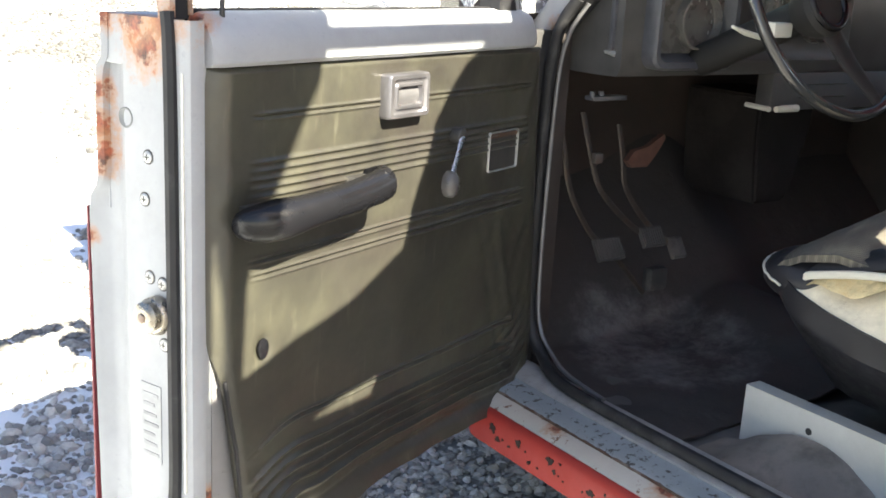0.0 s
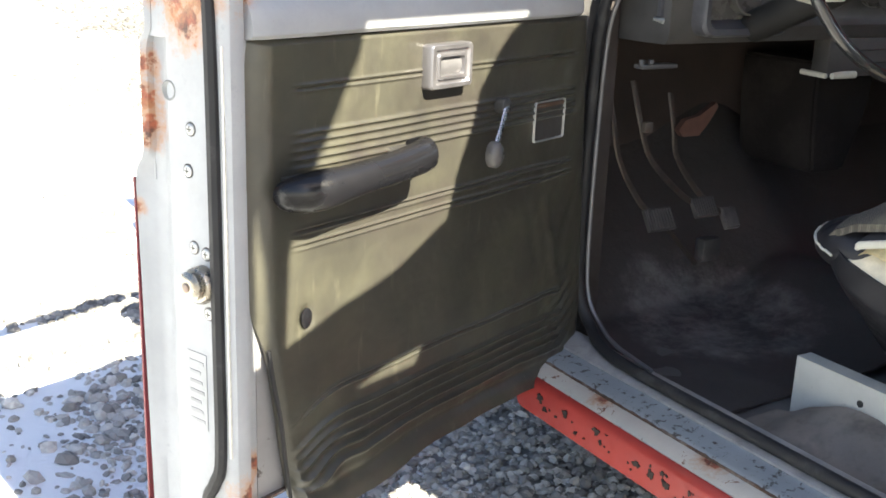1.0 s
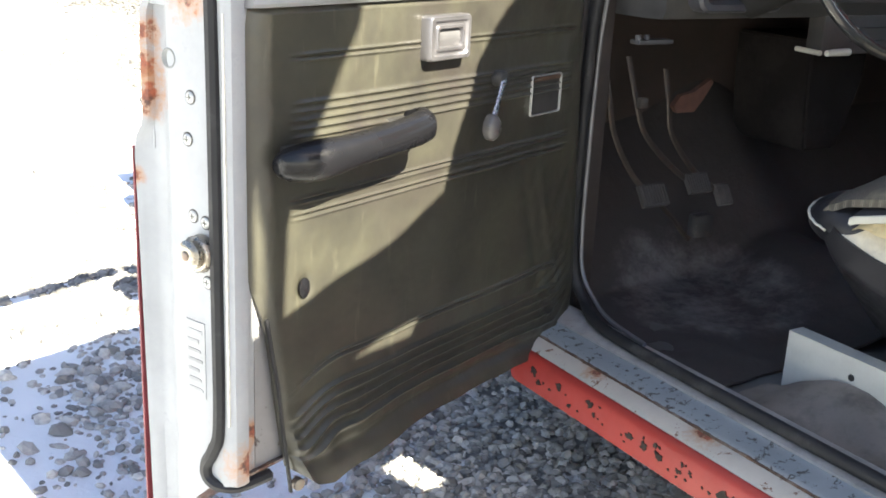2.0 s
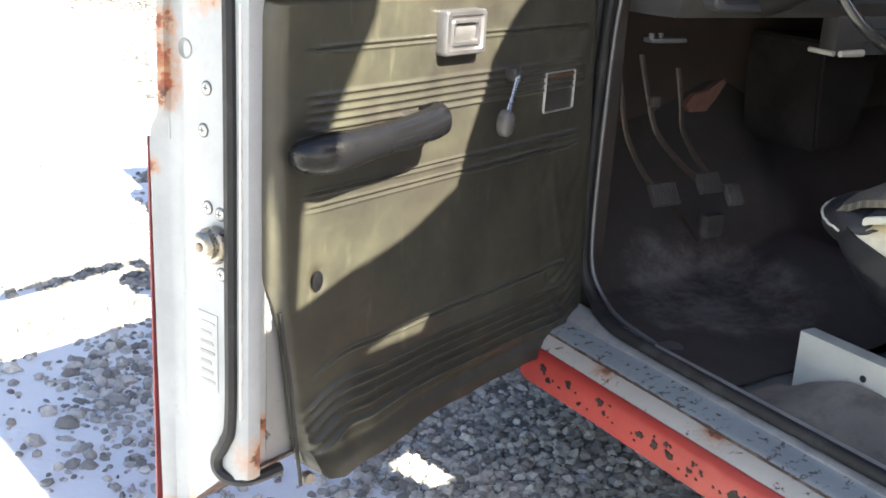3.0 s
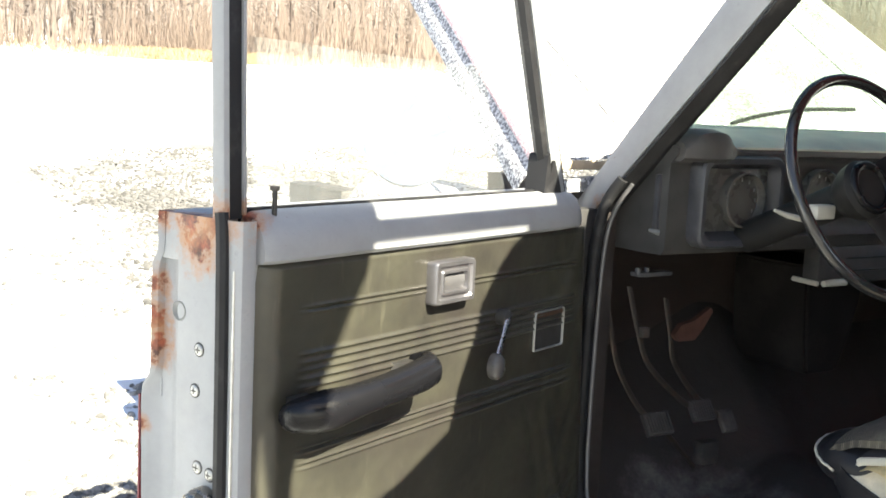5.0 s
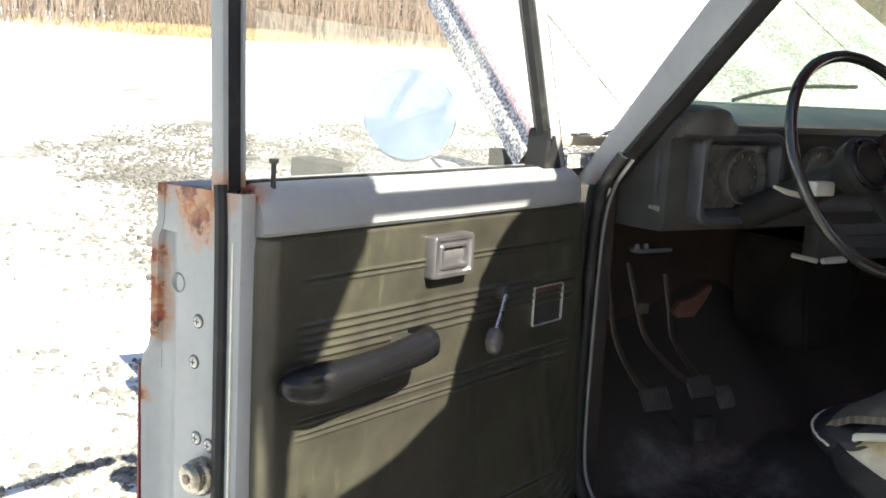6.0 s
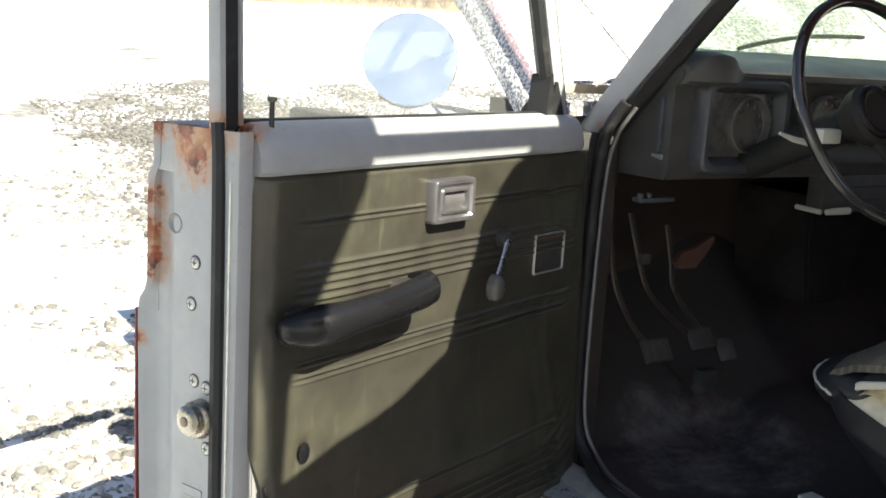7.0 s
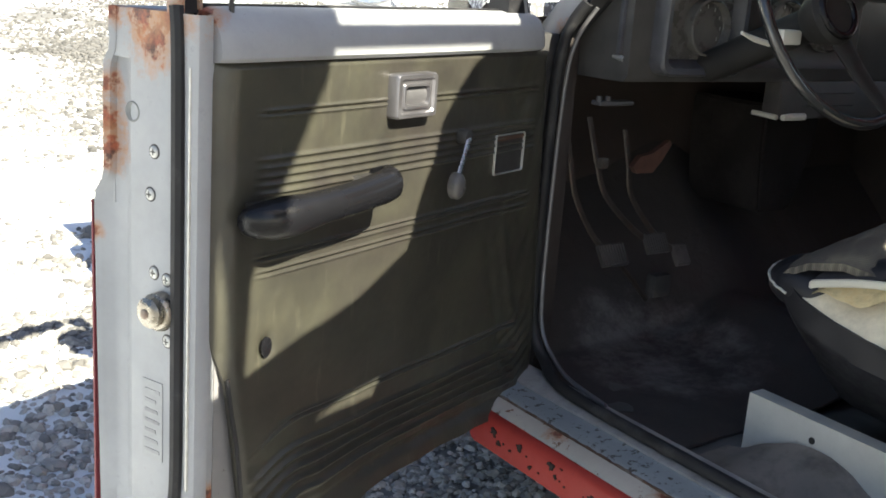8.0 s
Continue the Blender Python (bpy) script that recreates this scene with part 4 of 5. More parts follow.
def build_cab():
    # rocker and sill steps
    bm = bmesh.new()
    prof = [(-0.166, 0.305), (-0.169, 0.34), (-0.1665, 0.368), (-0.161, 0.379), (-0.152, 0.383), (-0.15, 0.37), (-0.15, 0.31), (-0.155, 0.3)]
    ys = [-0.028, -0.03, -0.036, -0.05, -0.3, -0.7, -1.1, -1.5]
    sq = [0.35, 0.7, 0.92, 1, 1, 1, 1, 1]
    loft(bm, [[Vector((x + 0.0015 * noise.noise(Vector((y * 6, z * 20, 0))), y, 0.342 + (z - 0.342) * s)) for x, z in prof] for y, s in zip(ys, sq)])
    rocker = part("rocker_panel", bm, M_red, truck, "red rocker panel with paint chipped to black")
    # flaked spots, denser towards the rear
    rnd = random.Random(12)
    spots = [(-0.115, 0.352, 0.014), (-0.135, 0.335, 0.009), (-0.2, 0.352, 0.011), (-0.235, 0.325, 0.006), (-0.3, 0.357, 0.015), (-0.315, 0.34, 0.008), (-0.42, 0.345, 0.013), (-0.46, 0.343, 0.012),
             (-0.49, 0.358, 0.009), (-0.5, 0.34, 0.013), (-0.55, 0.337, 0.007), (-0.56, 0.352, 0.008), (-0.58, 0.347, 0.006), (-0.66, 0.34, 0.022), (-0.69, 0.345, 0.016), (-0.74, 0.322, 0.012), (-0.78, 0.35, 0.014)]
    spots += [(y + rnd.uniform(-0.035, 0.035), z + rnd.uniform(-0.02, 0.01), rnd.uniform(0.0025, 0.0055)) for y, z, r in spots for k in range(2)]
    for y, z, r in spots:
        bm = bmesh.new()
        ring = []
        for k in range(14):
            a = 2 * math.pi * k / 14
            q = r * rnd.uniform(0.3, 1.0)
            ring.append((y + q * 1.0 * math.cos(a), min(0.364, max(0.308, z + 0.9 * q * math.sin(a)))))
        loft(bm, [[Vector((-0.1665 - 0.0035 - d - 0.06 * max(0, 0.012 - abs(zz - 0.34)), yy, zz)) for yy, zz in ring] for d in (-0.004, 0.0)])
        part("flaked_spot", bm, M_bare, rocker, smooth=0)
    bm = bmesh.new()
    prism(bm, [(-0.151, 0.36), (-0.151, 0.3835), (-0.135, 0.391), (-0.112, 0.396), (-0.107, 0.393), (-0.107, 0.36)], 0.0, -1.5, lambda y, x, z: Vector((x, y, z + 0.001 * noise.noise(Vector((x * 40, y * 5, 1))))), 40)
    part("sill_flange", bm, M_sillwhite, truck, "chipped white sill flange with rusty edge")
    bm = bmesh.new()
    prism(bm, [(-0.1065, 0.36), (-0.1065, 0.399), (-0.1, 0.404), (-0.05, 0.405), (-0.044, 0.409), (-0.044, 0.36)], 0.04, -1.5, lambda y, x, z: Vector((x, y, z + 0.001 * noise.noise(Vector((x * 40, y * 5, 6))))), 40)
    rust = bmesh.new()
    tube(rust, [(-0.1075 + 0.003 * noise.noise(Vector((k * 0.9, 0, 1))), -0.01 - 1.48 * k / 120, 0.396 + 0.002 * noise.noise(Vector((k * 0.7, 3, 1)))) for k in range(121)],
         [0.0035 + 0.0022 * noise.noise(Vector((k * 0.55, 6, 2))) for k in range(121)], 7)
    part("rust_seam", rust, simple("seam_rust", (0.12, 0.07, 0.045), 0.9, var=0.6, scale=30, dirt=(0.35, 0.32, 0.28), dirt_amt=0.6), truck, "rusty seam between the sill steps")
    part("sill_step", bm, M_sillblue, truck, "worn blue-grey sill step")
    bm = bmesh.new()
    prism(bm, [(-0.043, 0.36), (-0.043, 0.413), (-0.02, 0.418), (-0.004, 0.424), (0.012, 0.426), (0.026, 0.423), (0.034, 0.412), (0.034, 0.36)], 0.02, -1.5, lambda y, x, z: Vector((x, y, z)), 20)
    part("scuff_plate", bm, M_scuff, truck, "scuffed aluminium scuff plate")
    # weatherstrip from pillar to sill, with its pinch trim
    bm = bmesh.new()
    tube(bm, smooth_path([(0.05, -0.022, 1.225), (0.036, 0.012, 1.165), (0.035, 0.036, 1.05), (0.03, 0.038, 0.8), (0.03, 0.036, 0.58), (0.032, 0.02, 0.49), (0.025, -0.03, 0.447), (-0.004, -0.1, 0.434), (-0.02, -0.22, 0.43),
                          (-0.024, -0.5, 0.43), (-0.024, -1.0, 0.43), (-0.024, -1.5, 0.43)]), 0.0125, 10)
    part("weatherstrip", bm, M_rubber, truck, "black rubber weatherstrip round the door opening")
    bm = bmesh.new()
    tube(bm, smooth_path([(0.078, -0.022, 1.215), (0.06, 0.01, 1.15), (0.056, 0.03, 1.05), (0.052, 0.034, 0.8), (0.05, 0.03, 0.58), (0.049, 0.012, 0.495), (0.045, -0.04, 0.452), (0.022, -0.12, 0.438), (0.008, -0.25, 0.432)]), 0.0048, 8)
    part("pinch_trim", bm, M_trimgrey, truck, "grey metal pinch trim")
    # hinge pillar
    bm = bmesh.new()
    block(bm, (-0.135, 0.05, 0.3), (0.085, 0.2, 1.155), bevel=0.006)
    part("hinge_pillar", bm, M_grime, truck, "dark hinge pillar")
    bm = bmesh.new()
    block(bm, (0.06, 0.045, 0.38), (0.1, 0.5, 1.2), bevel=0.003)
    part("kick_panel", bm, simple("black_kick_panel", (0.034, 0.026, 0.023), 0.7, dirt=(0.06, 0.045, 0.04)), truck)
    # windshield pillar and its rubber
    def bar(x0, x1, left, right, z0, z1, lean):
        g = bmesh.new()
        rings = []
        for k in range(7):
            z = lerp(z0, z1, k / 6)
            yl, yr, xo = left(z), right(z), (z - 1.17) * lean
            rings.append([Vector((x + xo, y, z)) for x, y in ((x0 + 0.004, yl), (x1, yl), (x1, yr), (x0, yr), (x0 - 0.004, lerp(yl, yr, 0.8)), (x0 - 0.004, lerp(yl, yr, 0.3)))])
        loft(g, rings)
        return g

    edge_f = lambda z: 0.121 - (z - 1.167) * 0.848
    edge_r = lambda z: 0.043 - (z - 1.167) * 0.96
    part("windshield_pillar", bar(0.045, 0.1, edge_f, edge_r, 1.13, 1.71, 0.1), M_pillar, truck, "sloping white windshield pillar")
    part("pillar_rubber", bar(0.05, 0.1, lambda z: edge_r(z) - 0.002, lambda z: edge_r(z) - 0.016, 1.13, 1.70, 0.1), M_rubber, truck, "black pillar weatherstrip")
    # far pillar, roof, rear wall, passenger side
    bm = bmesh.new()
    prism(bm, [(0.122, 1.62), (0.122, 1.69), (-0.01, 1.69), (-0.01, 1.62)], 1.13, 1.71, lambda z, y, x: Vector((x - (z - 1.17) * 0.10, y - (z - 1.17) * 0.85, z)))
    part("far_pillar", bm, M_pillar, truck)
    # left half of the cab's rear outline, from the belt over the rounded corner to the crown
    hoop = [(-0.06, 1.2), (-0.04, 1.4), (-0.015, 1.55), (0.005, 1.62), (0.03, 1.68), (0.065, 1.72), (0.11, 1.76), (0.18, 1.79), (0.3, 1.815), (0.52, 1.83), (0.86, 1.835)]
    hoop = hoop + [(1.72 - x, z) for x, z in hoop[-2::-1]]

    def roof_ring(t, drop=0.0):
        y = lerp(-1.3, -0.35, t)
        k = min(1.0, t / 0.3)
        top = lerp(1.835, 1.765, t)
        out = []
        for x, z in hoop[4:-4]:
            f = (z - 1.68) / (1.835 - 1.68)
            edge = lerp(1.68, 1.69, k)
            xs = 0.86 + (x - 0.86) * (lerp(1.0, 0.86, k) if x < 0.86 else 1.0)
            out.append(Vector((xs, y, lerp(edge, top, f) - drop)))
        return out

    bm = bmesh.new()
    ts = [k / 16 for k in range(17)]
    loft(bm, [roof_ring(t) + roof_ring(t, 0.025)[::-1] for t in ts])
    part("roof", bm, M_red, truck, "red cab roof")
    bm = bmesh.new()
    # unseen opening, cut so sun reaches the seat but not the floor
    pane = [(0.29, 1.2), (0.29, 1.36), (0.3, 1.44), (0.32, 1.48), (0.36, 1.5), (0.56, 1.5), (0.6, 1.49), (0.615, 1.46), (0.62, 1.4), (0.62, 1.2)]
    block(bm, (-0.1, -1.34, 0.4), (1.83, -1.31, 1.2))
    rim = [pane[round(i * (len(pane) - 1) / (len(hoop) - 1))] for i in range(len(hoop))]
    for i in range(len(hoop) - 1):
        quad = [hoop[i], hoop[i + 1], rim[i + 1]] + ([rim[i]] if rim[i] != rim[i + 1] else [])
        loft(bm, [[Vector((x, y, z)) for x, z in quad] for y in (-1.34, -1.31)])
    part("cab_back", bm, M_white, truck, "white cab back, its window opening cut small to steer the sun")
    bm = bmesh.new()
    block(bm, (-0.13, -1.31, 0.4), (0.03, -1.22, 1.2), bevel=0.01)
    prism(bm, [(-1.31, 0.0), (-1.24, 0.0), (-1.24, 0.07), (-1.31, 0.07)], 1.19, 1.75, lambda z, y, x: Vector((x - 0.055 + (z - 1.2) * 0.16, y, z)))
    part("lock_pillar", bm, M_white, truck, "white lock pillar behind the door")
    bm = bmesh.new()
    block(bm, (1.74, -1.31, 0.36), (1.85, 0.2, 1.2), bevel=0.01)
    # unseen header, added to keep stray sun out of the footwell
    block(bm, (1.6, -1.31, 1.5), (1.79, -0.3, 1.7), bevel=0.01)
    prism(bm, [(-1.31, 1.66), (-1.2, 1.66), (-1.2, 1.73), (-1.31, 1.73)], 1.19, 1.71, lambda z, y, x: Vector((x - (z - 1.2) * 0.14, y, z)))
    part("passenger_door", bm, M_red, truck, "closed red passenger door with an added sun-blocking header")
    # windshield with wiper
    bm = bmesh.new()
    sheet(bm, lambda s, t: Vector((lerp(0.108 + 0.04 * t, 1.66 - 0.05 * t, s), lerp(0.075, -0.36, t) + 0.05 * math.sin(math.pi * s), lerp(1.275, 1.70, t))), 16, 2, (0, 0.004, 0.004))
    g = part("windshield", bm, M_shield, truck, "green-tinted windshield", 60)
    g.visible_shadow = False
    bm = bmesh.new()
    tube(bm, smooth_path([(0.5, 0.115, 1.35), (0.6, 0.115, 1.372), (0.75, 0.115, 1.392), (0.96, 0.125, 1.4)]), 0.0055, 6)
    part("wiper", bm, M_dark, truck, "black windshield wiper")
    # cowl, fender, firewall, hood
    bm = bmesh.new()
    sheet(bm, lambda s, t: Vector((lerp(0.0, 1.72, s), lerp(0.1, 0.21, t), 1.215 - 0.01 * t + 0.03 * math.sin(math.pi * s))), 16, 4, (0, 0, -0.03))
    part("cowl", bm, M_frost, truck, "frosted cowl below the windshield")
    for x0, x1 in ((-0.15, 0.05), (1.85, 1.65)):
        bm = bmesh.new()
        rings = []
        for k in range(31):
            y = lerp(0.2 if x0 < 0 else 0.54, 1.75, k / 30)
            zt = curve1(y, [(0.2, 1.13), (0.4, 1.14), (0.47, 1.172), (0.88, 1.165), (0.96, 1.09), (1.3, 1.045), (1.75, 0.98)]) + 0.004 * noise.noise(Vector((y * 9, x0, 0)))
            rings.append([Vector((lerp(x0, x1, q), y, z)) for q, z in ((0, 0.62), (0, zt - 0.12), (0.1, zt - 0.05), (0.3, zt - 0.012), (0.7, zt), (1, zt - 0.012), (1, zt - 0.08), (0.3, 0.62))])
        loft(bm, rings)
        part("fender", bm, M_frost, truck, "red fender under broken frost")
    bm = bmesh.new()
    block(bm, (-0.11, 0.985, 1.03), (-0.02, 1.36, 1.104), bevel=0.02)
    for v in bm.verts:
        v.co.z += 0.012 * (1.36 - v.co.y)
    part("lamp_housing", bm, M_grime, truck, "dark grey lamp housing on the fender")
    bm = bmesh.new()
    block(bm, (0.1, 0.5, 0.4), (1.66, 0.53, 1.15))
    block(bm, (0.08, 1.55, 0.45), (1.64, 1.62, 1.0), bevel=0.01)
    block(bm, (0.45, 0.65, 0.45), (1.3, 1.45, 0.92), bevel=0.05)
    part("engine_bay", bm, simple("greasy_brown_metal", (0.07, 0.045, 0.035), 0.6, 0.2, dirt=(0.12, 0.05, 0.03)), truck, "greasy brown engine bay")
    A = radians(35)

    def H(s, a, h):
        """s across, a along from the hinge edge, h off the skin."""
        return Vector((lerp(-0.035 + 0.1 * a, 1.86 - 0.1 * a, s), 0.16 + a * math.cos(A) - h * math.sin(A), 1.2527 + a * math.sin(A) + h * math.cos(A)))

    def crown(s, a):
        return 0.03 * math.sin(math.pi * s) ** 0.7 - 0.03 * max(0, 1 - s / 0.02) ** 2 + 0.0015 * noise.noise(Vector((s * 30, a * 22, 0)))

    bm = bmesh.new()
    sheet(bm, lambda s, t: H(s, t * 1.15, crown(s, t)), 90, 30, (0, -0.004, -0.006))
    hood = part("hood", bm, M_frost, truck, "raised hood covered in broken frost")
    # grey tubes stand in for the shade lines of the creases
    for x in (0.25, 1.37):
        bm = bmesh.new()
        pts = []
        for k in range(24):
            a = 0.02 + 1.1 * k / 23
            sx = (x - (-0.035 + 0.1 * a)) / (1.895 - 0.2 * a)
            pts.append(H(sx, a, crown(sx, a / 1.15) + 0.001))
        tube(bm, pts, 0.002, 6)
        part("crease_shade", bm, M_trimgrey, hood, "grey tube drawn for the shade line of a hood crease")
    bm = bmesh.new()
    sheet(bm, lambda s, t: H(0.0 - 0.012 * math.sin(s * 2.0), t * 1.15, -0.02 - s * 0.075 + 0.002 * noise.noise(Vector((s * 8, t * 40, 3)))), 6, 30, (0.004, 0, 0))
    part("hood_side", bm, M_flange, hood, "frost-speckled side flange of the hood")
    bm = bmesh.new()
    tube(bm, [H(0.004, a, -0.012) for a in (k * 1.15 / 20 for k in range(21))], 0.017, 8)
    part("hood_fold", bm, M_fold, hood, "faded red folded hood edge")
    bm = bmesh.new()
    block(bm, (-0.03, 0.142, 1.232), (1.85, 0.162, 1.2527), bevel=0.004)
    part("hood_lip", bm, M_wood, hood, "tan dusty rear lip of the hood")
    for x in (0.15, 1.6):
        bm = bmesh.new()
        block(bm, (x, 0.13, 1.2), (x + 0.055, 0.155, 1.233), bevel=0.004)
        part("hood_hinge", bm, M_ivory, hood, "off-white hood hinge block")


build_cab()


def build_interior():
    # floor pan, mat, toe board
    bm = bmesh.new()
    block(bm, (0.034, -1.31, 0.355), (1.74, 0.5, 0.378))
    part("floor_pan", bm, simple("bare_floor_metal", (0.13, 0.125, 0.12), 0.6, 0.2, dirt=(0.22, 0.21, 0.2), scale=10), truck, "dusty grey floor pan")

    def fl(x, y):
        toe = max(0.0, y - 0.12)
        hump = 0.10 * math.exp(-((x - 0.78) / 0.17) ** 2)
        z = 0.385 + min(0.42, toe * 1.1) + hump
        z += 0.012 * noise.noise(Vector((x * 5, y * 5, 2))) + 0.006 * noise.noise(Vector((x * 17, y * 14, 5)))
        return z

    bm = bmesh.new()
    sheet(bm, lambda s, t: Vector((lerp(0.04, 1.7, s), lerp(-0.41 + 0.02 * math.sin(s * 9), 0.46, t), fl(lerp(0.04, 1.7, s), lerp(-0.41, 0.46, t)))), 70, 60, (0, 0, -0.006))
    part("floor_mat", bm, M_mat, truck, "crumpled black floor mat grey with dust")
    # seat base, cushion, torn corner
    bm = bmesh.new()
    block(bm, (0.196, -1.25, 0.379), (0.2, -0.452, 0.507))
    block(bm, (0.2, -1.25, 0.503), (0.235, -0.452, 0.507))
    riser = part("seat_riser", bm, M_white_plain, truck, "cream painted sheet metal seat riser")
    bm = bmesh.new()
    disc(bm, (0.1965, -0.607, 0.468), (-1, 0, 0), 0.007, 0.0018, 12)
    part("riser_hole", bm, M_dark, riser)

    def crown_z(x, y):
        return 0.075 * max(0, min(1, (x - 0.17) / 0.22)) ** 0.7 * max(0, min(1, (-0.45 - y) / 0.15))

    prof = [(-0.50, 0.512), (-0.468, 0.53), (-0.452, 0.58), (-0.447, 0.64), (-0.449, 0.70), (-0.458, 0.745), (-0.48, 0.775), (-0.52, 0.793), (-0.60, 0.805), (-0.75, 0.80), (-0.95, 0.785), (-1.1, 0.775), (-1.15, 0.74), (-1.15, 0.512)]
    xs = [0.168, 0.172, 0.18, 0.20, 0.25, 0.32, 0.4, 0.5, 0.9, 1.3, 1.36, 1.4]
    sh = [0.80, 0.90, 0.95, 0.985, 1.0, 1.0, 1.0, 1.0, 1.0, 1.0, 0.97, 0.85]
    plan = [0.58, 0.68, 0.74, 0.81, 0.9, 0.965, 1.0, 1.0, 1.0, 1.0, 0.9, 0.7]
    bm = bmesh.new()
    loft(bm, [[Vector((x, -0.8 + (y + 0.8) * (0.6 + 0.4 * r), 0.512 + (z - 0.512) * s + crown_z(x, y) * max(0, (z - 0.6) / 0.2))) for y, z in prof] for x, s, r in zip(xs, sh, plan)])
    for v in bm.verts:
        v.co += 0.006 * noise.noise_vector(v.co * 6)
        v.co.x += 0.2 * max(0, min(1, (0.8 - v.co.z) / 0.06)) * max(0, min(1, (0.5 - v.co.x) / 0.3))  # tucked under behind the side skin
    seat = part("bench_seat", bm, M_seat, truck, "black vinyl bench seat with torn corner", 70)
    # woven insert with sewn channels
    bm = bmesh.new()
    def ins(s, t):
        x, q = lerp(0.186, 1.33, s ** 1.3), 0.028 + 0.972 * t ** 1.6
        y, z = curve1(q, [(0, -0.449), (0.03, -0.456), (0.07, -0.478), (0.13, -0.52), (0.25, -0.6), (0.5, -0.75), (1, -1.1)]), curve1(q, [(0, 0.705), (0.03, 0.745), (0.07, 0.775), (0.13, 0.793), (0.25, 0.805), (0.5, 0.80), (1, 0.775)])
        k = curve1(x, [(0.168, 0.80), (0.172, 0.90), (0.18, 0.95), (0.20, 0.985), (0.25, 1.0)])
        out = 0.006 + 0.0035 * abs(math.sin(x * 48)) + 0.004 * noise.noise(Vector((x * 9, y * 9, 0)))
        r = curve1(x, list(zip(xs, plan)))
        y2, z2 = -0.8 + (y + 0.8) * (0.6 + 0.4 * r), 0.512 + (z - 0.512) * k + crown_z(x, y) * max(0, (z - 0.6) / 0.2)
        fwd = max(0.0, 1 - q / 0.1)
        return Vector((x - 0.004 * max(0, 1 - s / 0.05), y2 + (out + 0.005) * fwd, z2 + out + 0.003))
    sheet(bm, ins, 110, 40, (0, 0, -0.014))
    part("seat_insert", bm, M_weave, seat, "worn grey woven seat insert")
    bm = bmesh.new()
    tube(bm, smooth_path([ins(s, 0.0) + Vector((0, 0.001, -0.002)) for s in (0.0, 0.02, 0.05, 0.1, 0.17, 0.25, 0.4, 0.6, 0.8)], 5), 0.003, 8)
    part("seat_piping", bm, M_paddle, seat, "pale grey piping along the cushion edge")
    # torn side: foam and padding
    def ragged(s, k):
        return 0.012 * noise.noise(Vector((s * 7, k, 0.3)))
    under = [(-1.2, 0.62), (-0.71, 0.649), (-0.607, 0.667), (-0.547, 0.69), (-0.479, 0.738), (-0.45, 0.765)]
    slit = [(-1.2, 0.67), (-0.746, 0.697), (-0.627, 0.714), (-0.554, 0.736), (-0.53, 0.752), (-0.45, 0.748)]
    rim = [(-1.2, 0.83), (-0.726, 0.804), (-0.581, 0.771), (-0.56, 0.757)]

    def side(s, t):
        y = lerp(-0.447, -1.14, s)
        z = lerp(0.512, curve1(y, slit) + 0.25 * ragged(s, 2), t)
        low = max(0.0, curve1(y, under) - z)
        front = max(0.0, (y + 0.56) / 0.113)
        return Vector((0.163 + min(0.2, 1.0 * low) + 0.085 * front ** 2.2 + 0.003 * noise.noise(Vector((y * 14, z * 14, 2))), y, z))

    bm = bmesh.new()
    sheet(bm, side, 60, 30, (0.006, 0, 0))
    part("seat_side", bm, M_seat, seat, "blue-black vinyl side of the cushion, tucked under")

    def tear(s, t):
        y = lerp(-0.552, -1.1, s)
        bot, top = curve1(y, slit) - 0.004 + 0.3 * ragged(s, 5), curve1(y, rim) - 0.012
        z = lerp(bot, max(top, bot + 0.004), t)
        return Vector((0.168 + 0.075 * t * min(1, 0.2 + s * 5) + 0.006 * noise.noise(Vector((y * 22, z * 22, 0))), y, z + 0.008 * math.sin(math.pi * t) * min(1, s * 5)))

    bm = bmesh.new()
    sheet(bm, tear, 60, 14, (0.012, 0, -0.006))
    part("exposed_padding", bm, M_padding, seat, "cream padding showing through the torn seat side")
    bm = bmesh.new()

    def crumb(s, t):
        y = lerp(-0.568, -1.1, s)
        top = curve1(y, rim) - 0.002
        deep = lerp(0.016, 0.036, min(1, s * 5)) * (1 - 0.6 * max(0, min(1, (s - 0.22) / 0.1))) + 0.9 * ragged(s * 2, 9)
        return Vector((0.176 + 0.02 * t + 0.004 * noise.noise(Vector((y * 40, t * 3, 4))), y, lerp(top - max(0.004, deep), top, t)))

    sheet(bm, crumb, 60, 6, (0.014, 0, 0))
    part("exposed_foam", bm, M_foam, seat, "yellowed crumbling foam")
    bm = bmesh.new()
    bm = bmesh.new()
    tube(bm, smooth_path([(0.176, -0.565, 0.76), (0.172, -0.585, 0.772), (0.17, -0.726, 0.806), (0.17, -0.95, 0.822)]), [0.003] + [0.0075] * 17 + [0.006], 8, flat=0.6, side=(0, 0, 1))
    part("torn_hem", bm, M_ivory, seat, "pale torn hem")
    bm = bmesh.new()
    def flap(s, t):
        a = Vector((0.18, -0.565, 0.775)).lerp(Vector((0.176, -0.8, 0.838)), s)
        b = Vector((0.232, -0.635, 0.838)).lerp(Vector((0.185, -0.81, 0.845)), s)
        return a.lerp(b, t) + Vector((0, 0, 0.008 * math.sin(math.pi * t) + 0.003 * noise.noise(Vector((s * 5, t * 5, 1)))))
    sheet(bm, flap, 14, 6, (0.003, 0, -0.003))
    part("torn_flap", bm, M_seat, seat, "curled flap of torn black vinyl")
    # rounded front corner of the cushion with its piping
    bm = bmesh.new()
    cc, rad = Vector((0.275, -0.525, 0.742)), Vector((0.108, 0.102, 0.056))

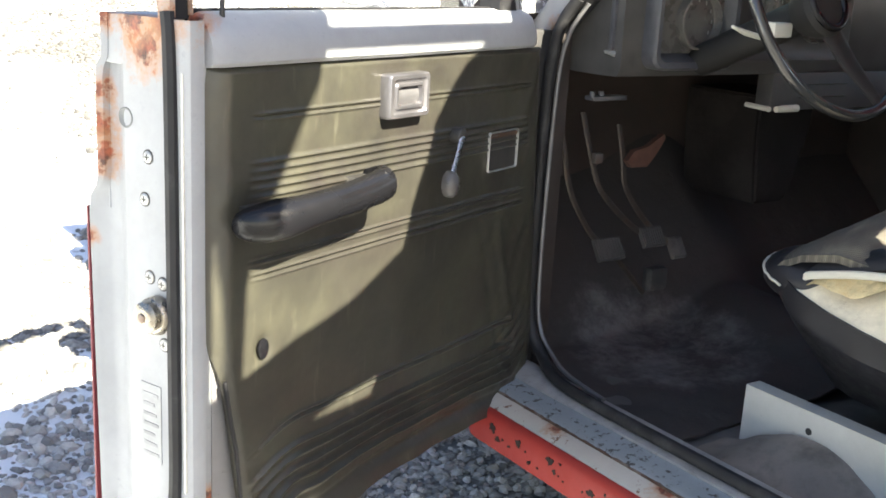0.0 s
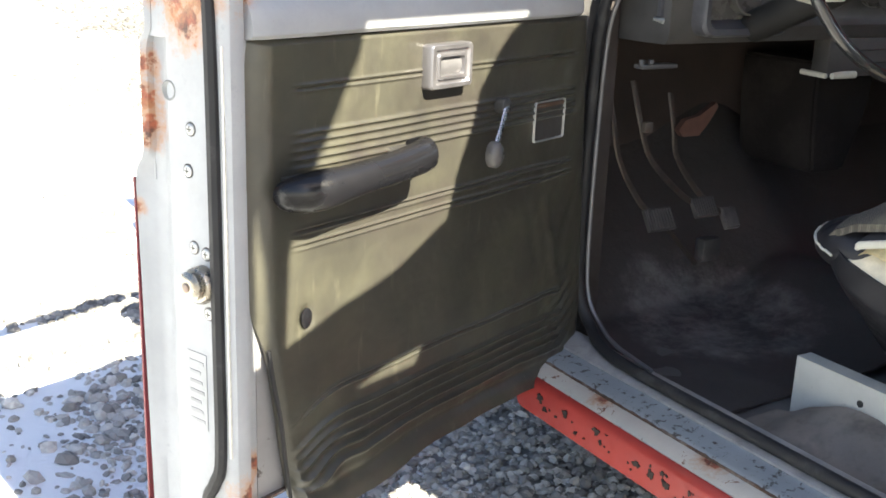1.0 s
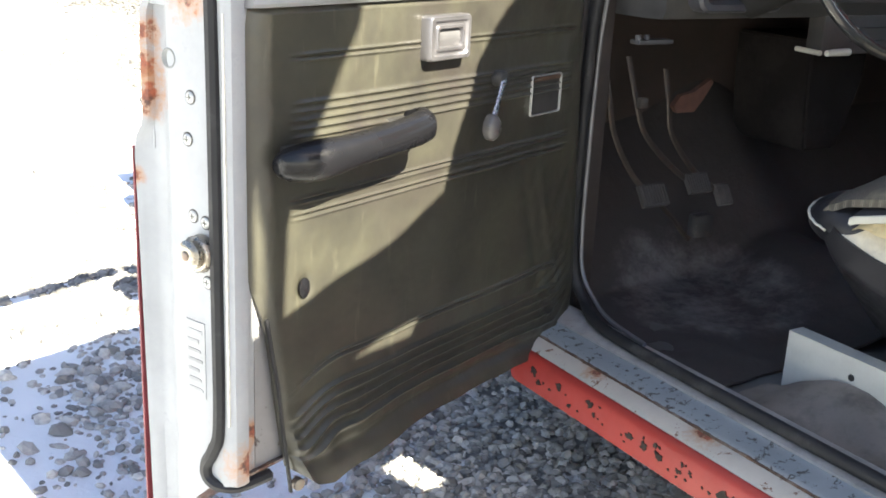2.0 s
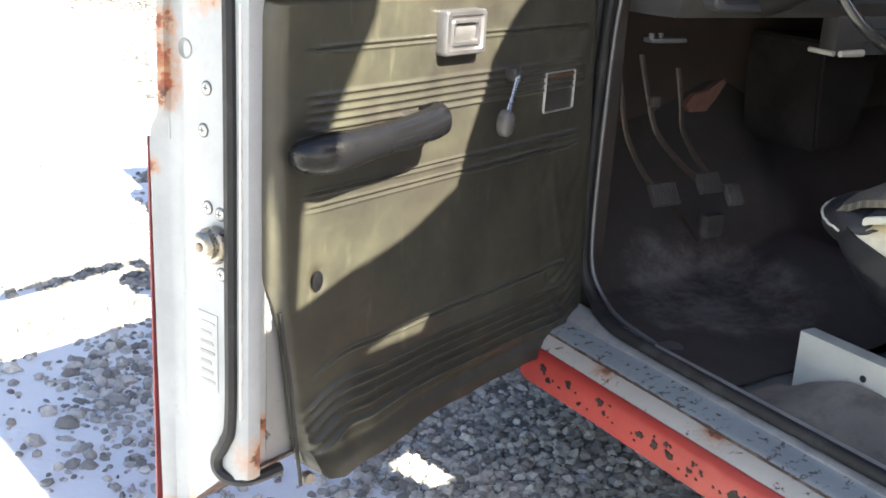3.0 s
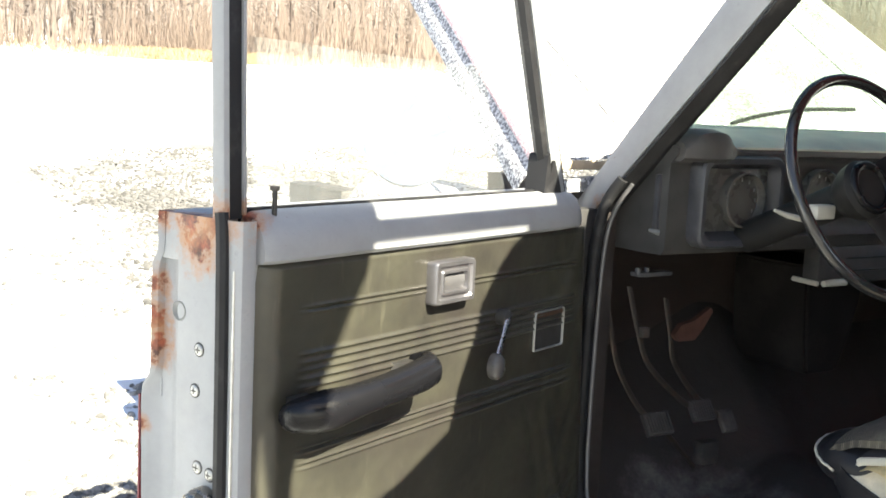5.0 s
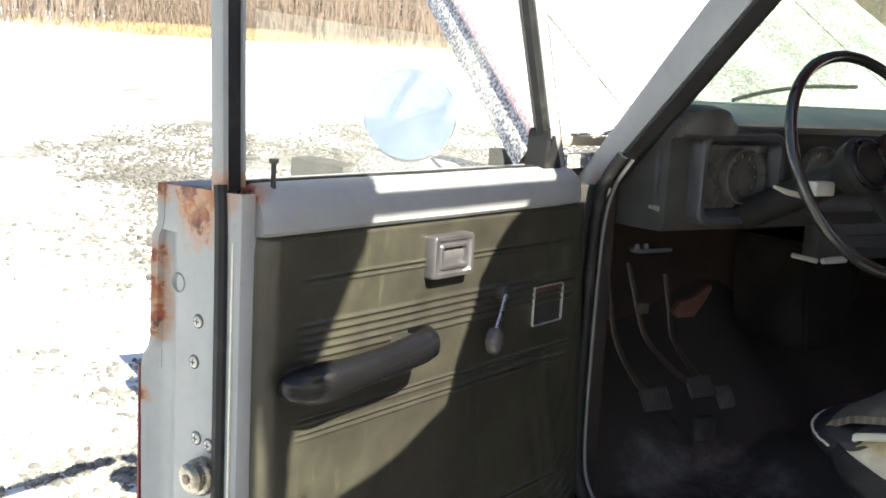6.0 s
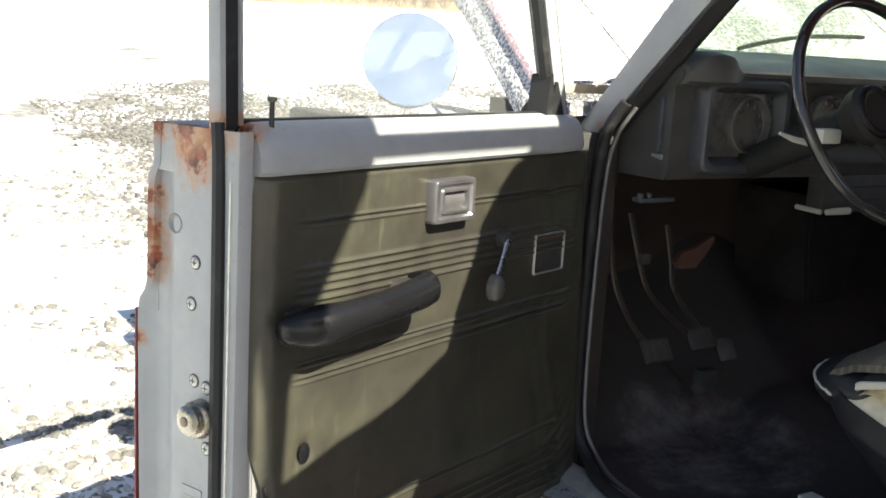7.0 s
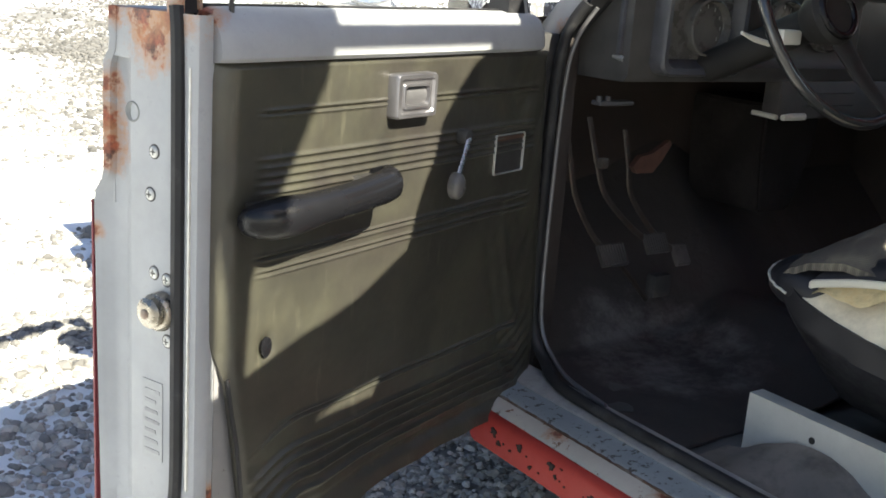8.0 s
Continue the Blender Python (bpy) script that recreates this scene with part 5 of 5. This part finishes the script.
    def corner(a, b, k=1.0):
        p = Vector((math.cos(a) * math.cos(b) * rad.x, math.sin(a) * math.cos(b) * rad.y, math.sin(b) * rad.z)) * k
        return cc + p + Vector((0, 0, 0.0012 * math.sin(a * 26) * max(0, math.cos(b))))

    loft(bm, [[corner(2 * math.pi * i / 72, lerp(-1.5, 1.5, j / 14)) for i in range(72)] for j in range(15)])
    part("seat_corner", bm, M_seat, seat, "puckered vinyl at the rounded cushion corner", 60)
    bm = bmesh.new()
    tube(bm, [corner(lerp(1.3, 3.1, i / 24), lerp(0.55, -0.1, i / 24), 1.02) for i in range(25)], 0.0026, 8)
    part("corner_piping", bm, M_ivory, seat, "pale piping round the cushion corner")
    # cloth slumped against the riser
    bm = bmesh.new()
    def cl(s, t):
        y = lerp(-0.43, -0.83, s)
        x = lerp(0.06, 0.188, t)
        h = 0.075 * math.sin(math.pi * min(1, s * 1.05)) ** 1.3 * t ** 0.8
        return Vector((x - 0.012 * math.sin(s * 7), y, 0.384 + h + 0.006 * noise.noise(Vector((x * 26, y * 18, 2)))))
    sheet(bm, cl, 40, 24, (0, 0, -0.004))
    tagged(finish("floor_cloth", bm, M_cloth), "grey dusty crumpled cloth lying against the seat riser", "cloth")

    # dashboard
    bm = bmesh.new()
    prism(bm, [(-0.03, 1.07), (-0.09, 1.072), (-0.1, 1.085), (-0.1, 1.265), (-0.12, 1.285), (-0.12, 1.298), (-0.1, 1.305), (0.05, 1.3), (0.09, 1.27), (0.09, 1.07)], 0.108, 1.72, lambda x, y, z: Vector((x, y, z)), 8)
    dash = part("dashboard", bm, M_dash, truck, "black padded dashboard")
    bm = bmesh.new()
    rings = []
    for k in range(29):
        x = lerp(0.112, 0.42, k / 28)
        f = math.exp(-(abs(x - 0.185) / 0.072) ** 3)
        top = 1.297 + 0.042 * f
        front = -0.122 - 0.036 * f
        rings.append([Vector((x, y, z)) for y, z in ((0.02, 1.27), (front + 0.012, 1.27), (front, 1.278), (front - 0.003, lerp(1.285, top, 0.45)), (front + 0.008, lerp(1.29, top, 0.85)), (front + 0.04, top), (-0.04, top - 0.002), (0.02, top - 0.01))])
    loft(bm, rings)
    part("cluster_visor", bm, M_dash, dash, "padded visor over the gauges")

    bm = bmesh.new()
    sheet(bm, lambda s, t: Vector((lerp(0.16, 1.68, s), lerp(-0.121, 0.07, t), lerp(1.302, 1.345, t) + 0.006 * math.sin(math.pi * min(1, t * 1.6)))), 20, 8, (0, 0, -0.004))
    part("dash_pad_top", bm, M_pad_lit, dash, "top of the dash pad, the light on it put into a pale colour")

    def rr(x0, x1, z0, z1, y, r, n=5):
        out = []
        for cx, cz, a0 in ((x1 - r, z1 - r, 0), (x0 + r, z1 - r, 90), (x0 + r, z0 + r, 180), (x1 - r, z0 + r, 270)):
            for k in range(n + 1):
                a = radians(a0 + 90 * k / n)
                out.append(Vector((cx + r * math.cos(a), y, cz + r * math.sin(a))))
        return out

    bm = bmesh.new()
    loft(bm, [rr(*q) for q in ((0.165, 0.415, 1.088, 1.284, -0.1, 0.03), (0.165, 0.415, 1.088, 1.284, -0.133, 0.03), (0.17, 0.41, 1.093, 1.279, -0.139, 0.028), (0.182, 0.4, 1.105, 1.268, -0.137, 0.022), (0.196, 0.388, 1.12, 1.258, -0.108, 0.018), (0.198, 0.386, 1.122, 1.256, -0.107, 0.016))])
    part("cluster_frame", bm, M_greypl, dash, "blue-grey plastic gauge frame")
    bm = bmesh.new()
    block(bm, (0.198, -0.112, 1.122), (0.386, -0.1085, 1.256), bevel=0.0015)
    part("cluster_face", bm, M_gauge, dash, "dark dusty gauge panel")
    bm = bmesh.new()
    loft(bm, [rr(*q) for q in ((0.43, 0.84, 1.1, 1.284, -0.1, 0.02), (0.43, 0.84, 1.1, 1.284, -0.112, 0.02), (0.436, 0.834, 1.106, 1.278, -0.115, 0.018), (0.45, 0.82, 1.12, 1.266, -0.104, 0.014))])
    part("side_gauge_panel", bm, M_dash, dash, "black panel of the side gauges")
    for cx, cz, r in ((0.3, 1.19, 0.06), (0.546, 1.2, 0.058), (0.70, 1.2, 0.055)):
        bm = bmesh.new()
        c = Vector((cx, -0.102, cz))
        loft(bm, [[c + Vector((q * math.cos(a), y, q * math.sin(a))) for a in (2 * math.pi * k / 32 for k in range(32))] for q, y in ((r, -0.012), (r, -0.034), (r * 0.94, -0.036), (r * 0.9, -0.018), (r * 0.88, -0.0165), (0.001, -0.016))], caps=False)
        gauge = part("gauge", bm, M_gauge, dash, "dark round gauge")
        for k in range(9):
            a = radians(215 - k * 31)
            b = bmesh.new()
            p = c + Vector((0.72 * r * math.cos(a), -0.0175, 0.72 * r * math.sin(a)))
            block(b, (p.x - 0.0012, p.y - 0.001, p.z - 0.004), (p.x + 0.0012, p.y, p.z + 0.004))
            part("gauge_tick", b, M_zinc, gauge)
    bm = bmesh.new()
    block(bm, (0.6, -0.098, 0.985), (1.72, -0.05, 1.075), bevel=0.008)
    part("dash_lower_panel", bm, M_dash, dash, "black lower dash panel")
    for z in (1.045, 1.015):
        bm = bmesh.new()
        block(bm, (0.69, -0.103, z), (0.875, -0.098, z + 0.0025))
        part("dash_strip", bm, M_chrome, dash, "thin bright trim strip")

    # wheel
    wc, R, tilt = Vector((0.325, -0.428, 1.247)), 0.22, radians(24.3)
    ax = Vector((0, -math.cos(tilt), math.sin(tilt)))
    e1 = Vector((1, 0, 0))
    e2 = ax.cross(e1)
    bm = bmesh.new()
    tube(bm, [wc + R * (math.cos(a) * e1 + math.sin(a) * e2) for a in (2 * math.pi * k / 72 for k in range(72))], 0.0115, 12, closed=True)
    wheel = part("steering_wheel", bm, simple("black_wheel_plastic", (0.03, 0.03, 0.03), 0.16, var=0.2, bumps=0.0, spec=0.9), truck, "thin black two-spoke steering wheel")
    bm = bmesh.new()
    tube(bm, [wc + ax * -0.07, wc + ax * -0.045, wc + ax * -0.02, wc + ax * -0.008, wc + ax * -0.006], [0.04, 0.055, 0.06, 0.052, 0.02], 28)
    part("hub", bm, M_column, wheel, "black wheel hub")
    bm = bmesh.new()
    tube(bm, [wc - ax * 0.008 + 0.046 * (math.cos(a) * e1 + math.sin(a) * e2) for a in (2 * math.pi * k / 36 for k in range(36))], 0.008, 10, closed=True)
    part("horn_ring", bm, M_arm, wheel, "glossy raised ring of the horn button")
    for sgn, dz in ((0.36, -0.93), (0.9, 0.43)):
        bm = bmesh.new()
        d = (e1 * sgn + e2 * (dz if e2.z > 0 else -dz)).normalized()
        across = ax.cross(d)
        tube(bm, [wc + d * 0.04 - ax * 0.03, wc + d * 0.12 - ax * 0.022, wc + d * 0.215], [0.03, 0.024, 0.015], 10, flat=0.35, side=across)
        part("spoke", bm, M_column, wheel, "black spoke")
    bm = bmesh.new()
    tube(bm, smooth_path([wc - ax * 0.04, wc - ax * 0.12, wc - ax * 0.2, wc - ax * 0.34]), [0.034] * 19, 24)
    part("steering_column", bm, M_column, truck, "black steering column")
    bm = bmesh.new()
    c = wc - ax * 0.1 + Vector((0, 0, -0.025))
    tube(bm, [(0.25, -0.355, 1.183), (0.214, -0.36, 1.177), (0.17, -0.36, 1.185), (0.133, -0.36, 1.196)], [0.004, 0.0055, 0.0055, 0.003], 8)
    part("turn_lever", bm, M_ivory, truck, "pale turn signal lever")
    bm = bmesh.new()
    block(bm, (0.24, -0.372, 1.177), (0.293, -0.345, 1.205), bevel=0.005)
    part("column_switch", bm, M_ivory, truck, "ivory column switch")

    # pedals
    def pedal(pad, size, path, label):
        b = bmesh.new()
        x, y, z = pad
        m = Matrix.Translation(pad) @ Matrix.Rotation(radians(-32), 4, "X")
        block(b, (-size[0] / 2, -0.007, -size[1] / 2), (size[0] / 2, 0.007, size[1] / 2), lambda *p: m @ Vector(p), 0.004)
        p = part("pedal", b, simple("worn_pedal_rubber", (0.06, 0.055, 0.052), 0.6, dirt=(0.17, 0.15, 0.135)) if "worn_pedal_rubber" not in bpy.data.materials else bpy.data.materials["worn_pedal_rubber"], truck, label)
        for k in range(9):
            q = lerp(-0.42, 0.42, k / 8) * size[0]
            c = bmesh.new()
            block(c, (q - 0.0015, -0.0095, -size[1] * 0.4), (q + 0.0015, -0.0065, size[1] * 0.4), lambda *p: m @ Vector(p))
            part("rib", c, bpy.data.materials["worn_pedal_rubber"], p)
        c = bmesh.new()
        tube(c, smooth_path(path + [(x, y + 0.008, z)]), 0.0075, 8, flat=0.6)
        part("arm", c, M_pedalarm, p, "rusty steel pedal arm")

    pedal((0.252, 0.03, 0.656), (0.08, 0.055), [(0.108, 0.09, 0.98), (0.114, 0.06, 0.9), (0.137, 0.05, 0.797), (0.2, 0.045, 0.7)], "ribbed black clutch pedal")
    pedal((0.39, 0.03, 0.672), (0.07, 0.05), [(0.19, 0.09, 0.97), (0.199, 0.06, 0.874), (0.232, 0.05, 0.79), (0.335, 0.045, 0.7)], "ribbed black brake pedal")
    pedal((0.478, 0.03, 0.636), (0.045, 0.055), [(0.296, 0.08, 0.94), (0.3, 0.06, 0.859), (0.314, 0.055, 0.79), (0.39, 0.05, 0.7)], "worn accelerator pedal")
    bm = bmesh.new()
    tube(bm, smooth_path([(0.28, 0.05, 0.64), (0.34, 0.05, 0.585), (0.4, 0.05, 0.525)]), 0.007, 8)
    part("clutch_rod", bm, M_pedalarm, truck, "rusty pedal linkage")
    bm = bmesh.new()
    block(bm, (0.415, 0.04, 0.525), (0.475, 0.075, 0.585), bevel=0.012)
    part("dimmer_switch", bm, M_grime, truck, "grey foot switch")
    bm = bmesh.new()
    prism(bm, [(0.285, 0.862), (0.305, 0.885), (0.345, 0.892), (0.395, 0.92), (0.402, 0.91), (0.375, 0.872), (0.35, 0.846), (0.3, 0.846)], 0.03, 0.045, lambda y, x, z: Vector((x, y, z)))
    part("pedal_bracket", bm, M_copper, truck, "rust-brown pedal bracket")
    bm = bmesh.new()
    block(bm, (0.185, 0.03, 0.862), (0.208, 0.045, 0.885), bevel=0.003)
    part("pedal_clip", bm, M_steel, truck)
    # release lever, pull handle and knobs under the dash
    bm = bmesh.new()
    block(bm, (0.135, 0.0, 1.008), (0.235, 0.03, 1.018), bevel=0.003)
    disc(bm, (0.14, 0.01, 1.016), (0, 0, 1), 0.007, 0.012, 10)
    disc(bm, (0.165, 0.01, 1.016), (0, 0, 1), 0.007, 0.012, 10)
    part("release_lever", bm, M_paddle, truck, "worn metal release lever under the dash")
    bm = bmesh.new()
    tube(bm, [(0.56, -0.06, 0.998), (0.56, -0.13, 0.996)], 0.006, 8)
    tube(bm, [(0.575, -0.135, 0.996), (0.6, -0.135, 0.997), (0.65, -0.135, 0.997)], [0.007, 0.0085, 0.0085], 10)
    part("pull_handle", bm, M_ivory, truck, "pale pull handle under the dash")
    bm = bmesh.new()
    block(bm, (0.1, -0.078, 1.125), (0.112, -0.066, 1.24), bevel=0.003)
    part("dash_bracket", bm, M_greypl, truck)
    for x in (0.11, 0.135):
        bm = bmesh.new()
        tube(bm, [(x, -0.05, 1.12), (x, -0.078, 1.118), (x, -0.083, 1.117)], [0.004, 0.007, 0.006], 10)
        part("pull_knob", bm, M_zinc, truck, "small worn metal knob")
    bm = bmesh.new()
    loft(bm, [[Vector((x, y, z)) for x, y in ((lerp(0.835, 0.81, f), 0.1), (lerp(0.96, 1.035, f), 0.1), (lerp(0.96, 1.035, f), 0.36), (lerp(0.835, 0.81, f), 0.36))] for z, f in ((0.7, 0.0), (0.78, 0.45), (0.89, 0.95), (0.99, 1.0))])
    bmesh.ops.bevel(bm, geom=bm.edges[:], offset=0.008, segments=2, affect="EDGES")
    part("heater_box", bm, M_heater, truck, "dusty dark heater box under the dash")
    bm = bmesh.new()
    block(bm, (1.70, 0.0, 0.37), (1.74, 0.5, 1.25))
    part("far_kick_panel", bm, M_cavity, truck)
    bm = bmesh.new()
    block(bm, (1.71, -1.3, 0.38), (1.735, 0.02, 1.19), bevel=0.01)
    part("far_trim_panel", bm, M_card, truck, "olive-black passenger door trim")
    bm = bmesh.new()
    block(bm, (0.09, 0.44, 0.36), (1.72, 0.49, 1.15))
    block(bm, (0.1, 0.09, 1.1), (1.72, 0.44, 1.15))
    part("firewall", bm, M_cavity, truck, "black firewall")


build_interior()


def build_wheels():
    def one(x, y):
        bm = bmesh.new()
        n, prof = 40, [(0.2, -0.08), (0.3, -0.1), (0.345, -0.085), (0.355, -0.05), (0.355, 0.05), (0.345, 0.085), (0.3, 0.1), (0.2, 0.08)]
        loft(bm, [[Vector((x + w, y + r * math.cos(a), 0.352 + r * math.sin(a))) for r, w in prof] for a in (2 * math.pi * k / n for k in range(n + 1))], caps=False)
        w = part("wheel", bm, M_tyre, truck, "black tyre on a steel wheel")
        bm = bmesh.new()
        disc(bm, (x + 0.03 * (1 if x > 0.7 else -1), y, 0.352), (1 if x > 0.7 else -1, 0, 0), 0.205, 0.03, 32, 0.02)
        part("rim", bm, M_scuff, w, "grey steel rim")

    for x, y in ((0.03, 0.98), (1.68, 0.98), (0.03, -2.4), (1.68, -2.4)):
        one(x, y)
    bm = bmesh.new()
    block(bm, (-0.12, -3.4, 0.55), (-0.06, -1.36, 1.08), bevel=0.02)
    block(bm, (1.58, -3.4, 0.55), (1.64, -1.36, 1.08), bevel=0.02)
    block(bm, (-0.06, -3.4, 0.6), (1.58, -1.36, 0.64))
    block(bm, (-0.06, -1.42, 0.6), (1.58, -1.37, 1.08))
    part("bed", bm, M_red, truck, "red pickup bed")


def build_blockers():
    """Unseen board and pole shapes added behind the cab to shade the open door."""
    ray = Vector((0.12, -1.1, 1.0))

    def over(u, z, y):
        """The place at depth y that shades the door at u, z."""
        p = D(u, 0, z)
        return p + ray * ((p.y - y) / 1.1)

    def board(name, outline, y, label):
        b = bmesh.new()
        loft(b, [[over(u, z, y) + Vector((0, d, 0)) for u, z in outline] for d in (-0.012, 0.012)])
        part(name, b, M_wood, blockers, label)

    blockers = empty("unseen_blockers", "unseen board and pole shapes added behind the cab to shade the door", "lumber")
    # outlines follow the shadows they cast on the door
    board("tall_blocker", [(0.1, 1.3), (0.16, 1.165), (0.263, 1.122), (0.308, 1.096), (0.351, 1.057), (0.399, 0.998), (0.42, 0.938), (0.462, 0.85), (0.484, 0.775), (0.5, 0.62), (0.5, 0.315), (0.26, 0.315), (0.25, 0.15), (-0.14, 0.15), (-0.14, 1.13), (0.0, 1.15), (0.0, 1.3)], -1.46, "tall added shape, cut to the right edge of the door's shadow")
    board("wide_blocker", [(0.44, 0.79), (0.484, 0.775), (0.575, 0.732), (0.611, 0.715), (0.673, 0.697), (0.754, 0.681), (0.875, 0.645), (1.06, 0.61),
                         (1.06, 0.54), (0.8, 0.522), (0.649, 0.5575), (0.536, 0.568), (0.42, 0.58)], -1.49, "broad added shape, cut to the lower line of the door's shadow")
    board("low_blocker", [(0.40, 0.585), (0.53, 0.575), (0.564, 0.518), (0.79, 0.522), (1.06, 0.56), (1.06, 0.0), (0.24, 0.0), (0.285, 0.022), (0.23, 0.036), (0.3, 0.055), (0.2, 0.066), (0.29, 0.085), (0.235, 0.1), (0.31, 0.125), (0.25, 0.14), (0.325, 0.17), (0.35, 0.31)], -1.52, "low added shape with a ragged edge that lets sun onto the ground")
    board("rail_blocker", [(0.1, 1.143), (0.1, 1.172), (1.06, 1.172), (1.06, 1.143)], -1.55, "thin added shape that shades the belt rail")
    board("pole_blocker", [(0.97, 1.24), (0.68, 1.24), (0.72, 1.1), (0.78, 1.0), (0.85, 0.88), (0.874, 0.8), (0.884, 0.62), (0.914, 0.62), (0.918, 0.8), (0.93, 0.9), (0.97, 0.95)], -2.2, "added pole shape that casts the shadow at the panel's latch end")
    board("edge_blocker", [(0.934, 0.58), (0.934, 1.2), (0.93, 1.75), (1.1, 1.75), (1.06, 0.58)], -1.58, "narrow added shape that shades the latch edge")
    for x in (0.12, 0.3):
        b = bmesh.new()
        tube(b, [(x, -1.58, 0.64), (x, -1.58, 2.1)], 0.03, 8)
        part("stake", b, M_wood, blockers, "round stake added beside the shading shapes")


build_blockers()


build_wheels()
